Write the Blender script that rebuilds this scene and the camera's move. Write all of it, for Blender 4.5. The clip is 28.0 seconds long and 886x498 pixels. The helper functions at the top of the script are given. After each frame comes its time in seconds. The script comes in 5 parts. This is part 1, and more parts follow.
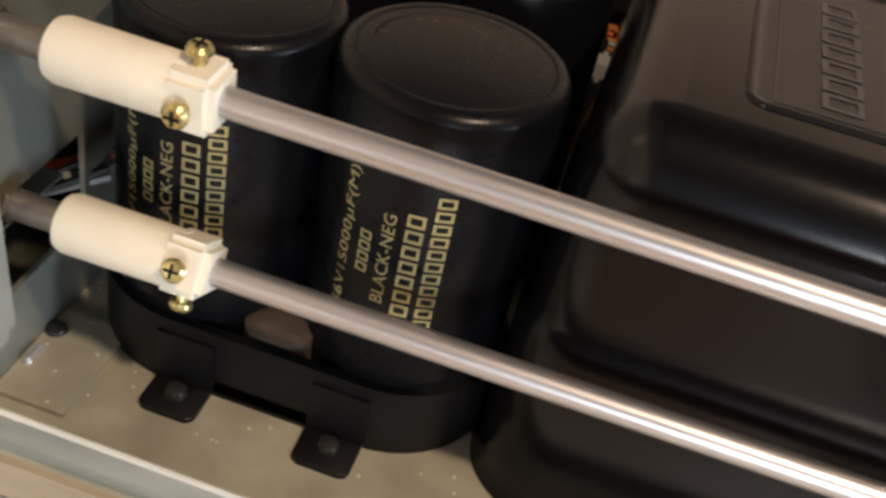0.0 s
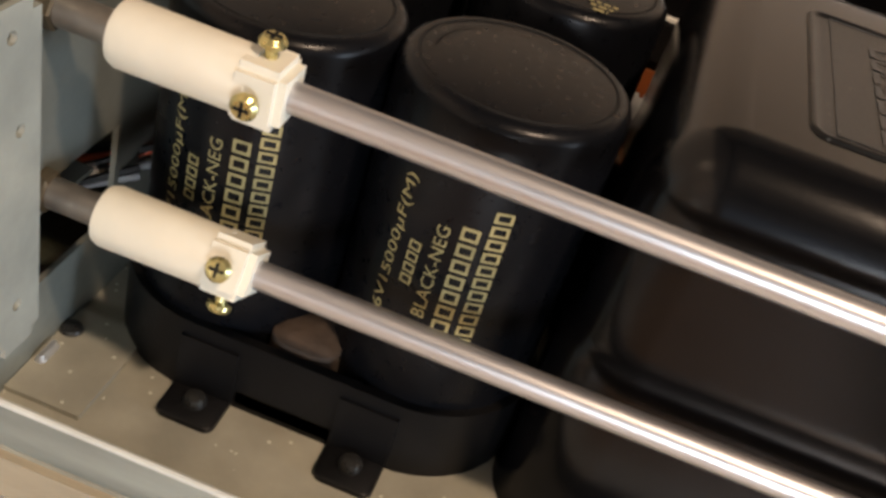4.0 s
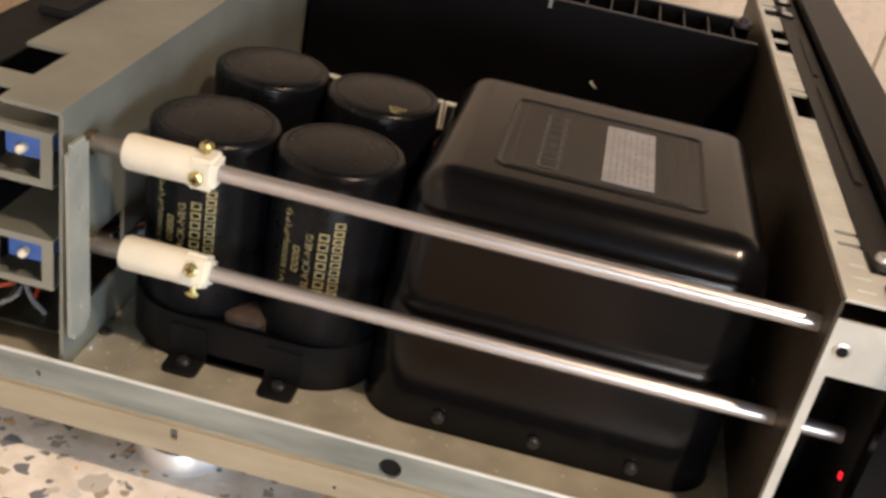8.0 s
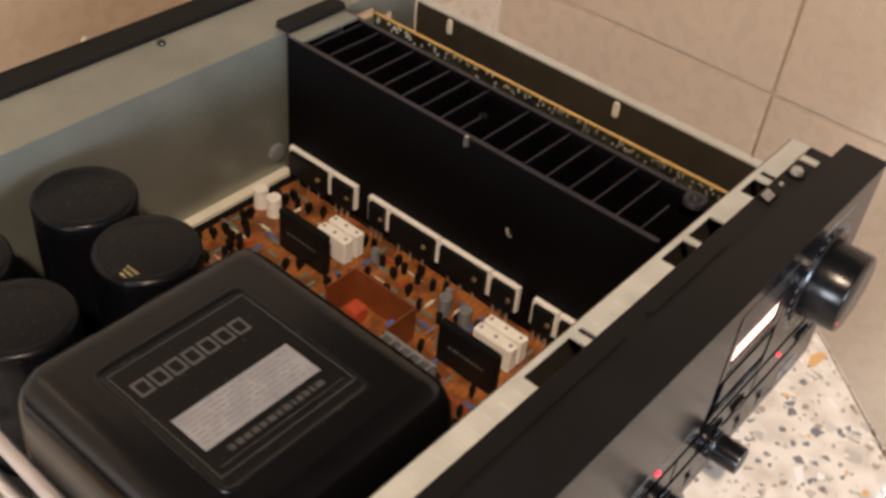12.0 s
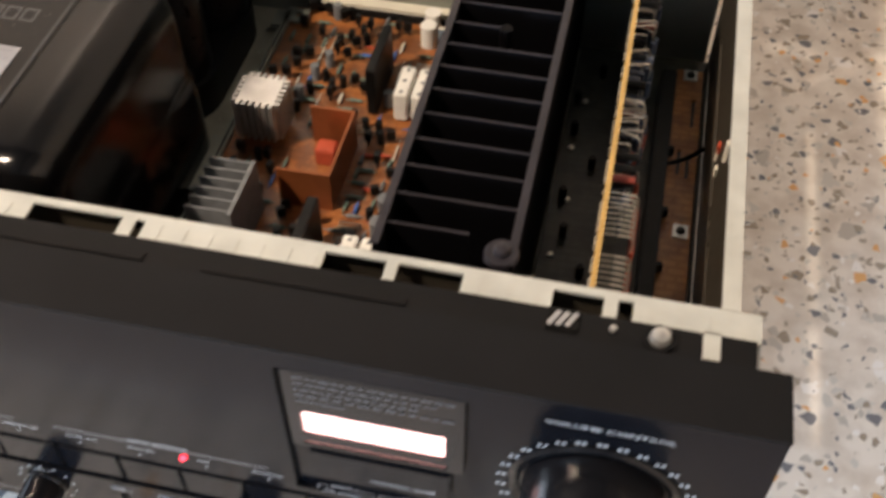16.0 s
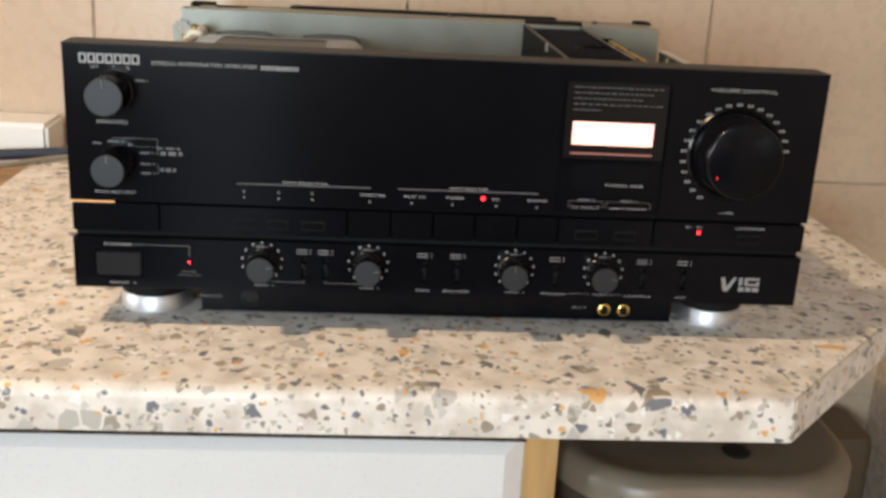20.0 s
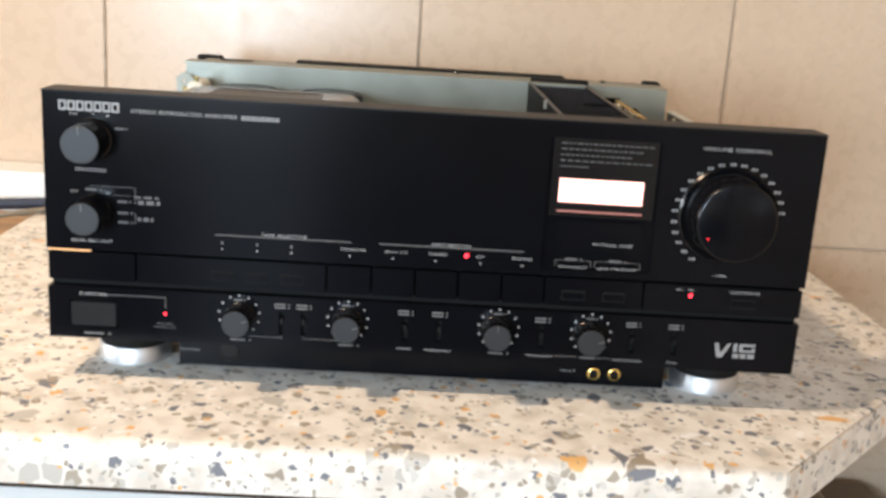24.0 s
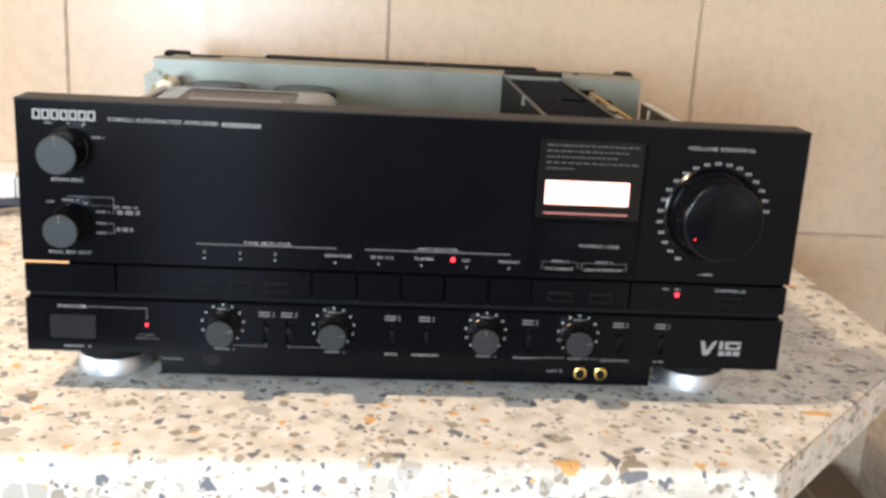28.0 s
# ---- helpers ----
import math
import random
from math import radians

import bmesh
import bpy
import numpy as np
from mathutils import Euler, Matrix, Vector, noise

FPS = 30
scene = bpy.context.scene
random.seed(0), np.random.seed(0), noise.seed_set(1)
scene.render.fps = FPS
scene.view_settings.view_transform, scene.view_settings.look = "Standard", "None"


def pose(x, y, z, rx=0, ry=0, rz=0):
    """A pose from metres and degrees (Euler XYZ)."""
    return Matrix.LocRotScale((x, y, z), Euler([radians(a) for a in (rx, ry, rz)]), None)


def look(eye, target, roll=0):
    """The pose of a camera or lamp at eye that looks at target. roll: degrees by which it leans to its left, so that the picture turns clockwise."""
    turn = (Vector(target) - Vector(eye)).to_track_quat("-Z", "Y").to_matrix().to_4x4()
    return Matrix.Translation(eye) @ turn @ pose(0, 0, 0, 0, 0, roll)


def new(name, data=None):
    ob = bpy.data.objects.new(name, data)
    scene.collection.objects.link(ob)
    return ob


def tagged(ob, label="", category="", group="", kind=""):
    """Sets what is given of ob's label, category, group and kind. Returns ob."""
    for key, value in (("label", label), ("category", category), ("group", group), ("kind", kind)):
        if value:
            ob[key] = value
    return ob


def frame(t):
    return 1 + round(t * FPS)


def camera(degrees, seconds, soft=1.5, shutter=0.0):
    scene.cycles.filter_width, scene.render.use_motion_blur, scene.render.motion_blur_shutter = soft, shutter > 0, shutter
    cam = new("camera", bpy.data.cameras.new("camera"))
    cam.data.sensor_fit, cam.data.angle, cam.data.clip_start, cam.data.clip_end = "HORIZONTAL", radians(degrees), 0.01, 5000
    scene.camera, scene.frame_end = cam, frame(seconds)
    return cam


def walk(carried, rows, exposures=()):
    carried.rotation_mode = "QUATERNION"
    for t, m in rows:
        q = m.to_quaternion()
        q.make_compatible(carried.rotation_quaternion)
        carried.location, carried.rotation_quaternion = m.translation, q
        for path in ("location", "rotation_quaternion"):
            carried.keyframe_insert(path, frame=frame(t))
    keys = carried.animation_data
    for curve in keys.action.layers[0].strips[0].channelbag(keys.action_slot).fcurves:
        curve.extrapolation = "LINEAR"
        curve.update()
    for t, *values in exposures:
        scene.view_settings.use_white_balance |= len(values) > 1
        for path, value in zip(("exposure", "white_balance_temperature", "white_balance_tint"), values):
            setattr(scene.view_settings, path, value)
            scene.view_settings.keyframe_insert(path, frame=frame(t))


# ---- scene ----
# ---- camera and its way ----
cam = camera(45.76, 28.0, soft=3.1, shutter=0.4)
PATH = [
    (0, (-0.3537, 0.1989, 0.2527), (0.0346, 0.2552, -0.0572), 13.09),
    (0.5, (-0.3631, 0.2055, 0.2558), (0.0308, 0.2617, -0.0471), 14.30),
    (1, (-0.3591, 0.2097, 0.2546), (0.0355, 0.2670, -0.0472), 14.78),
    (1.5, (-0.3474, 0.2137, 0.2419), (0.0474, 0.2661, -0.0603), 15.84),
    (2, (-0.3394, 0.2146, 0.2406), (0.0568, 0.2620, -0.0606), 16.56),
    (2.5, (-0.3409, 0.2171, 0.2413), (0.0556, 0.2625, -0.0600), 17.07),
    (3, (-0.3447, 0.2194, 0.2438), (0.0542, 0.2644, -0.0543), 17.22),
    (3.5, (-0.3501, 0.2182, 0.2434), (0.0507, 0.2616, -0.0523), 17.49),
    (5.5, (-0.3893, 0.2160, 0.2271), (0.0473, 0.2517, -0.0140), 20.25),
    (6, (-0.3965, 0.2144, 0.2266), (0.0472, 0.2471, -0.0016), 20.86),
    (6.5, (-0.4283, 0.1936, 0.2496), (0.0144, 0.2299, 0.0201), 19.50),
    (7, (-0.4788, 0.1698, 0.2745), (-0.0409, 0.2105, 0.0365), 15.45),
    (7.5, (-0.5107, 0.1631, 0.2943), (-0.0707, 0.2009, 0.0597), 12.80),
    (8, (-0.5258, 0.1529, 0.3184), (-0.0899, 0.1933, 0.0767), 11.45),
    (8.5, (-0.5259, 0.1323, 0.3448), (-0.0989, 0.1760, 0.0883), 9.19),
    (9, (-0.5208, 0.1144, 0.3646), (-0.1092, 0.1715, 0.0866), 7.40),
    (9.5, (-0.5004, 0.1017, 0.3941), (-0.1007, 0.1864, 0.1059), 7.95),
    (10, (-0.4725, 0.0872, 0.4166), (-0.0863, 0.1912, 0.1165), 8.02),
    (10.5, (-0.4338, 0.0548, 0.4281), (-0.0545, 0.1607, 0.1200), 7.37),
    (11, (-0.4034, 0.0284, 0.4475), (-0.0363, 0.1434, 0.1282), 6.86),
    (11.5, (-0.3644, -0.0164, 0.4658), (-0.0162, 0.1355, 0.1406), 6.41),
    (12, (-0.2979, -0.1004, 0.4769), (0.0072, 0.1290, 0.1540), 6.30),
    (12.5, (-0.2337, -0.1553, 0.4902), (0.0224, 0.1250, 0.1649), 5.46),
    (14.5, (0.0961, -0.1012, 0.4507), (0.1309, 0.2258, 0.0741), 7.94),
    (15, (0.1521, -0.1044, 0.4410), (0.1176, 0.2141, 0.0570), 2.54),
    (15.5, (0.1768, -0.1286, 0.4387), (0.1076, 0.1861, 0.0563), -0.34),
    (16, (0.1551, -0.1706, 0.4317), (0.0865, 0.1489, 0.0532), 0.08),
    (16.5, (0.1063, -0.2426, 0.4336), (0.0604, 0.0819, 0.0560), 0.78),
    (17, (0.0259, -0.3349, 0.4356), (0.0314, 0.0247, 0.0883), 2.46),
    (17.5, (-0.0037, -0.4157, 0.4506), (0.0266, -0.0261, 0.1386), 3.68),
    (18, (-0.0028, -0.5624, 0.4338), (0.0250, -0.1380, 0.1709), 2.91),
    (18.5, (-0.0164, -0.6198, 0.3945), (0.0073, -0.1721, 0.1732), 2.19),
    (19, (-0.0327, -0.6158, 0.3306), (-0.0067, -0.1536, 0.1416), 3.04),
    (19.5, (-0.0409, -0.6059, 0.2839), (-0.0152, -0.1403, 0.1034), 3.85),
    (20, (-0.0452, -0.6007, 0.2484), (-0.0107, -0.1257, 0.0963), 3.03),
    (20.5, (-0.0247, -0.5897, 0.2432), (0.0023, -0.1121, 0.0978), 2.79),
    (21, (-0.0119, -0.5934, 0.2354), (0.0121, -0.0956, 0.1039), 2.74),
    (21.5, (-0.0087, -0.5964, 0.2375), (0.0077, -0.0941, 0.1008), 3.03),
    (22, (-0.0033, -0.5931, 0.2378), (0.0134, -0.0834, 0.0995), 3.31),
    (22.5, (-0.0079, -0.5921, 0.2420), (0.0043, -0.0840, 0.1109), 3.39),
    (24.5, (-0.0118, -0.5848, 0.2440), (0.0058, -0.0795, 0.1126), 3.58),
    (25, (-0.0120, -0.5858, 0.2476), (0.0110, -0.0789, 0.1146), 2.56),
    (25.5, (-0.0114, -0.5835, 0.2505), (0.0119, -0.0787, 0.1145), 2.49),
    (26, (-0.0123, -0.5810, 0.2528), (0.0106, -0.0798, 0.1127), 2.09),
    (26.5, (-0.0154, -0.5802, 0.2534), (0.0067, -0.0794, 0.1132), 2.20),
    (27, (-0.0178, -0.5776, 0.2523), (0.0103, -0.0726, 0.1109), 2.44),
    (27.5, (-0.0259, -0.5759, 0.2513), (0.0069, -0.0699, 0.1128), 2.83),
    (28, (-0.0287, -0.5757, 0.2549), (0.0095, -0.0689, 0.1135), 3.21),
]
EXPOSURES = [(0, -0.60, 6800, 17), (7, -0.56, 6900, 18), (8.5, -0.46, 6900, 18), (10, -0.11, 6550, 18), (11, -0.20, 6050, 14), (12, -0.36, 6700, 18), (12.5, -0.36, 6700, 18), (14.5, 0.12, 5850, 13), (16, 0.15, 6150, 14), (17, -0.36, 6400, 15),
             (18, -0.49, 6150, 12), (19, -0.43, 6150, 11), (20, -0.96, 7400, 16), (22.5, -1.04, 7450, 18), (24.5, -0.39, 6700, 13), (28, -0.39, 6700, 13)]
walk(cam, [(t, look(eye, target, roll)) for t, eye, target, roll in PATH], EXPOSURES)

# ---- world and lamps ----
world = bpy.data.worlds.new("world")
scene.world = world
world.use_nodes = True
wn = world.node_tree.nodes
sky = wn.new("ShaderNodeTexSky")
sky.sky_type, sky.sun_disc = "NISHITA", False
sky.sun_elevation, sky.sun_rotation = radians(35), radians(200)
world.node_tree.links.new(sky.outputs[0], wn["Background"].inputs[0])
wn["Background"].inputs[1].default_value = 0.12


def area_lamp(name, at, target, sx, sy, watts, colour):
    data = bpy.data.lights.new(name, "AREA")
    data.shape, data.size, data.size_y, data.energy, data.color = "RECTANGLE", sx, sy, watts, colour
    ob = new(name, data)
    ob.matrix_world = look(at, target)
    return ob


# daylight in the window opening, a warm lamp under the ceiling
area_lamp("door_daylight", (-0.62, -2.20, 0.30), (-0.1, 0, 0.10), 0.50, 0.50, 66, (0.62, 0.82, 1.0))
area_lamp("door_low_daylight", (-0.44, -2.20, -0.42), (-0.44, 0, -0.42), 0.30, 0.95, 3.0, (0.60, 0.78, 1.0))
# added blue fill for the right worktop, not a source of its own
area_lamp("upper_blue_fill", (0.22, -2.20, 0.80), (0.3, 0.1, 0.0), 0.40, 0.40, 3, (0.70, 0.86, 1.0))
area_lamp("window_daylight", (-2.24, -0.55, 0.34), (0, 0.25, 0.15), 0.45, 0.5, 41, (0.80, 0.92, 1.0))
area_lamp("pendant_light", (-0.73, -0.43, 1.40), (-0.70, -0.38, 0), 0.09, 0.09, 37, (1.0, 0.79, 0.57))


# ---- materials ----
def mat(name, colour, rough=0.5, metal=0.0, vary=0.12, scale=40.0, bump=0.0, bscale=400.0, spec=0.5, coat=0.0, stretch=(1, 1, 1), rvary=0.1):
    m = bpy.data.materials.new(name)
    m.use_nodes = True
    n, l = m.node_tree.nodes, m.node_tree.links
    b = n["Principled BSDF"]
    b.inputs["Metallic"].default_value = metal
    b.inputs["Specular IOR Level"].default_value = spec
    b.inputs["Coat Weight"].default_value = coat
    tc, mp = n.new("ShaderNodeTexCoord"), n.new("ShaderNodeMapping")
    mp.inputs["Scale"].default_value = stretch
    l.new(tc.outputs["Object"], mp.inputs["Vector"])
    big, fine = n.new("ShaderNodeTexNoise"), n.new("ShaderNodeTexNoise")
    big.inputs["Scale"].default_value, big.inputs["Detail"].default_value = scale, 4
    fine.inputs["Scale"].default_value, fine.inputs["Detail"].default_value = bscale, 3
    for node in (big, fine):
        l.new(mp.outputs[0], node.inputs["Vector"])
    ramp = n.new("ShaderNodeMapRange")
    ramp.inputs["From Min"].default_value, ramp.inputs["From Max"].default_value = 0.3, 0.7
    ramp.inputs["To Min"].default_value, ramp.inputs["To Max"].default_value = 1 - vary, 1 + vary
    l.new(big.outputs["Fac"], ramp.inputs["Value"])
    mul = n.new("ShaderNodeVectorMath")
    mul.operation = "SCALE"
    mul.inputs[0].default_value = colour
    l.new(ramp.outputs[0], mul.inputs["Scale"])
    l.new(mul.outputs[0], b.inputs["Base Color"])
    rr = n.new("ShaderNodeMapRange")
    rr.inputs["To Min"].default_value, rr.inputs["To Max"].default_value = max(0.03, rough - rvary), min(1, rough + rvary)
    l.new(fine.outputs["Fac"], rr.inputs["Value"])
    l.new(rr.outputs[0], b.inputs["Roughness"])
    if bump:
        bp = n.new("ShaderNodeBump")
        bp.inputs["Strength"].default_value, bp.inputs["Distance"].default_value = bump, 0.0006
        l.new(fine.outputs["Fac"], bp.inputs["Height"])
        l.new(bp.outputs[0], b.inputs["Normal"])
    return m


def glow(name, colour, strength):
    m = bpy.data.materials.new(name)
    m.use_nodes = True
    b = m.node_tree.nodes["Principled BSDF"]
    b.inputs["Base Color"].default_value = (*colour, 1)
    b.inputs["Emission Color"].default_value = (*colour, 1)
    b.inputs["Emission Strength"].default_value = strength
    return m


def terrazzo(name):
    """Printed laminate: pale ground with taupe, slate, grey and orange chips of three sizes."""
    m = bpy.data.materials.new(name)
    m.use_nodes = True
    n, l = m.node_tree.nodes, m.node_tree.links
    b = n["Principled BSDF"]
    b.inputs["Roughness"].default_value = 0.44
    tc = n.new("ShaderNodeTexCoord")
    wob = n.new("ShaderNodeTexNoise")
    wob.inputs["Scale"].default_value, wob.inputs["Detail"].default_value = 160, 2
    l.new(tc.outputs["Object"], wob.inputs["Vector"])
    off = n.new("ShaderNodeVectorMath")
    off.operation = "MULTIPLY_ADD"
    off.inputs[1].default_value = (0.0025,) * 3
    l.new(wob.outputs["Color"], off.inputs[0])
    l.new(tc.outputs["Object"], off.inputs[2])
    cloud = n.new("ShaderNodeTexNoise")
    cloud.inputs["Scale"].default_value, cloud.inputs["Detail"].default_value = 55, 5
    l.new(tc.outputs["Object"], cloud.inputs["Vector"])
    ground = n.new("ShaderNodeValToRGB")
    ground.color_ramp.elements[0].position, ground.color_ramp.elements[0].color = 0.34, (0.62, 0.57, 0.505, 1)
    ground.color_ramp.elements[1].position, ground.color_ramp.elements[1].color = 0.58, (0.80, 0.765, 0.705, 1)
    l.new(cloud.outputs["Fac"], ground.inputs[0])
    last = ground.outputs[0]
    for size, share, shift in ((84, 0.935, 0.0), (150, 0.890, 3.1), (235, 0.890, 7.7), (360, 0.915, 5.2)):
        mp = n.new("ShaderNodeMapping")
        mp.inputs["Location"].default_value = (shift, shift * 2, shift)
        mp.inputs["Rotation"].default_value = (shift, shift * 0.3, shift * 0.7)
        l.new(off.outputs[0], mp.inputs["Vector"])
        v, gap = n.new("ShaderNodeTexVoronoi"), n.new("ShaderNodeTexVoronoi")
        gap.feature = "DISTANCE_TO_EDGE"
        for node in (v, gap):
            node.inputs["Scale"].default_value = size
            l.new(mp.outputs[0], node.inputs["Vector"])
        sep = n.new("ShaderNodeSeparateColor")
        l.new(v.outputs["Color"], sep.inputs[0])
        near = n.new("ShaderNodeMapRange")
        near.inputs["From Min"].default_value, near.inputs["From Max"].default_value = 0.05, 0.08
        l.new(gap.outputs["Distance"], near.inputs["Value"])
        pick = n.new("ShaderNodeMath")
        pick.operation, pick.inputs[1].default_value = "GREATER_THAN", share
        l.new(sep.outputs[0], pick.inputs[0])
        both = n.new("ShaderNodeMath")
        both.operation = "MULTIPLY"
        l.new(near.outputs[0], both.inputs[0])
        l.new(pick.outputs[0], both.inputs[1])
        hue = n.new("ShaderNodeValToRGB")
        hue.color_ramp.interpolation = "CONSTANT"
        e = hue.color_ramp.elements
        e[0].position, e[0].color = 0.0, (0.36, 0.32, 0.26, 1)
        e[1].position, e[1].color = 0.16, (0.17, 0.18, 0.205, 1)
        for at, c in ((0.38, (0.50, 0.48, 0.44, 1)), (0.58, (0.72, 0.42, 0.17, 1)), (0.64, (0.33, 0.28, 0.22, 1)), (0.78, (0.60, 0.59, 0.55, 1)), (0.90, (0.85, 0.84, 0.82, 1))):
            e.new(at).color = c
        l.new(sep.outputs[1], hue.inputs[0])
        mix = n.new("ShaderNodeMix")
        mix.data_type = "RGBA"
        l.new(both.outputs[0], mix.inputs["Factor"])
        l.new(last, mix.inputs[6])
        l.new(hue.outputs[0], mix.inputs[7])
        last = mix.outputs[2]
    l.new(last, b.inputs["Base Color"])
    return m


def board_print(name, base, dark):
    """Circuit board: resin ground with darker copper tracks and flux stains."""
    m = mat(name, base, 0.38, vary=0.25, scale=30, bump=0.15, bscale=900)
    n, l = m.node_tree.nodes, m.node_tree.links
    b = n["Principled BSDF"]
    tc = n.new("ShaderNodeTexCoord")
    br = n.new("ShaderNodeTexBrick")
    br.inputs["Scale"].default_value = 55
    br.inputs["Mortar Size"].default_value = 0.05
    br.inputs["Color1"].default_value = (1, 1, 1, 1)
    br.inputs["Color2"].default_value = (0.88, 0.88, 0.86, 1)
    br.inputs["Mortar"].default_value = (0.80, 0.74, 0.66, 1)
    l.new(tc.outputs["Object"], br.inputs["Vector"])
    st = n.new("ShaderNodeTexNoise")
    st.inputs["Scale"].default_value, st.inputs["Detail"].default_value = 70, 6
    l.new(tc.outputs["Object"], st.inputs["Vector"])
    rp = n.new("ShaderNodeValToRGB")
    rp.color_ramp.elements[0].position, rp.color_ramp.elements[0].color = 0.42, (*dark, 1)
    rp.color_ramp.elements[1].position, rp.color_ramp.elements[1].color = 0.58, (*base, 1)
    l.new(st.outputs["Fac"], rp.inputs[0])
    mx = n.new("ShaderNodeMix")
    mx.data_type, mx.blend_type = "RGBA", "MULTIPLY"
    mx.inputs["Factor"].default_value = 1
    l.new(rp.outputs[0], mx.inputs[6])
    l.new(br.outputs["Color"], mx.inputs[7])
    l.new(mx.outputs[2], b.inputs["Base Color"])
    return m


def specked(m, colour, size, share):
    """Adds pale dust specks to a material made by mat()."""
    n, l = m.node_tree.nodes, m.node_tree.links
    b = n["Principled BSDF"]
    old = b.inputs["Base Color"].links[0].from_socket
    tc, v = n.new("ShaderNodeTexCoord"), n.new("ShaderNodeTexVoronoi")
    v.inputs["Scale"].default_value = size
    l.new(tc.outputs["Object"], v.inputs["Vector"])
    sep, pick, near, both, mix = n.new("ShaderNodeSeparateColor"), n.new("ShaderNodeMath"), n.new("ShaderNodeMath"), n.new("ShaderNodeMath"), n.new("ShaderNodeMix")
    l.new(v.outputs["Color"], sep.inputs[0])
    pick.operation, pick.inputs[1].default_value = "GREATER_THAN", share
    l.new(sep.outputs[0], pick.inputs[0])
    near.operation, near.inputs[1].default_value = "LESS_THAN", 0.22
    l.new(v.outputs["Distance"], near.inputs[0])
    both.operation = "MULTIPLY"
    l.new(pick.outputs[0], both.inputs[0])
    l.new(near.outputs[0], both.inputs[1])
    mix.data_type = "RGBA"
    l.new(both.outputs[0], mix.inputs["Factor"])
    l.new(old, mix.inputs[6])
    mix.inputs[7].default_value = (*colour, 1)
    l.new(mix.outputs[2], b.inputs["Base Color"])


M_COUNTER = terrazzo("speckled_laminate")
M_TILE = mat("beige_wall_tile", (0.56, 0.435, 0.32), 0.28, vary=0.03, scale=9, bump=0.05, bscale=60)
M_GROUT = mat("grout", (0.50, 0.40, 0.30), 0.9, vary=0.1)
# unseen walls, darkened to lower the room's fill and reflections
M_UNSEEN_WALL = mat("greyed_unseen_wall", (0.32, 0.28, 0.23), 0.9, vary=0.08, scale=5, bump=0.2, bscale=90)
# dark brown for unseen surfaces overhead, keeps reflections on black parts dim
M_UNSEEN_DIM = mat("unseen_dim_brown", (0.13, 0.11, 0.09), 0.9, vary=0.1, scale=5)
M_FLOOR = mat("dark_floor", (0.46, 0.35, 0.26), 0.5, vary=0.15, scale=8)
M_BLACK = mat("black_anodised_panel", (0.0034, 0.0037, 0.0052), 0.17, vary=0.15, scale=25, spec=0.105, rvary=0.02)
M_BLACK_TOP = mat("black_satin_plastic", (0.0075, 0.0075, 0.0082), 0.45, vary=0.15, scale=30, bump=0.1, bscale=1200, spec=0.18)
M_GLOSS = mat("black_gloss_knob", (0.004, 0.004, 0.005), 0.22, vary=0.1, spec=0.3)
M_KNOB = mat("dark_grey_knob_face", (0.009, 0.011, 0.014), 0.45, vary=0.1, bump=0.08, bscale=1800)
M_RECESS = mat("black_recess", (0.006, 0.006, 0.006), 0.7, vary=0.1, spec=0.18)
M_INK = mat("grey_panel_print", (0.37, 0.38, 0.39), 0.6, vary=0.12, scale=300)
M_INK_MID = mat("soft_panel_print", (0.26, 0.265, 0.27), 0.6, vary=0.2, scale=300)
M_INK_DIM = mat("dim_panel_print", (0.13, 0.13, 0.135), 0.6, vary=0.2, scale=300)
M_INK_FAINT = mat("faint_panel_print", (0.060, 0.060, 0.062), 0.6, vary=0.2, scale=300)
M_LINE = mat("faint_border_print", (0.045, 0.045, 0.046), 0.6, vary=0.2, scale=300)
M_LOGO = mat("silver_logo", (0.27, 0.28, 0.29), 0.4, metal=0.2, vary=0.1)
M_GOLDINK = mat("gold_print", (0.30, 0.26, 0.12), 0.55, vary=0.15, scale=300)
M_STEEL = mat("galvanised_chassis", (0.265, 0.280, 0.246), 0.44, metal=0.62, vary=0.14, scale=22, bump=0.1, bscale=500)
# lit copy of the chassis steel, paler for light falling on the bracket strip
M_STEEL_LIT = mat("lit_bracket_steel", (0.30, 0.312, 0.275), 0.48, metal=0.35, vary=0.14, scale=60, bump=0.15, bscale=500)
M_RAIL = mat("stained_side_rail", (0.225, 0.25, 0.232), 0.42, metal=0.3, vary=0.30, scale=70, bump=0.15, bscale=500, stretch=(1, 0.25, 1.6))
M_STEEL_FLOOR = mat("dusty_chassis_floor", (0.30, 0.29, 0.235), 0.6, metal=0.2, vary=0.22, scale=45, bump=0.25, bscale=700)
specked(M_STEEL_FLOOR, (0.55, 0.53, 0.45), 420, 0.90)
M_STEEL_DARK = mat("dark_chassis_inside", (0.070, 0.060, 0.045), 0.42, metal=0.45, vary=0.2, scale=30, bump=0.1)
M_STRIP = mat("zinc_front_bar", (0.54, 0.56, 0.53), 0.45, metal=0.25, vary=0.12, scale=60, bump=0.15, bscale=500)
M_BEIGE = mat("beige_bottom_cover", (0.33, 0.285, 0.205), 0.5, metal=0.15, vary=0.22, scale=40, bump=0.1, stretch=(1, 0.3, 2))
M_TRAFO = mat("black_crinkle_enamel", (0.0024, 0.0024, 0.0029), 0.20, vary=0.2, scale=60, bump=0.02, bscale=900, rvary=0.03, spec=0.30)
M_TRAFO_TOP = mat("grey_black_enamel", (0.0026, 0.0027, 0.0030), 0.32, vary=0.2, scale=50, bump=0.06, bscale=1800, spec=0.30)
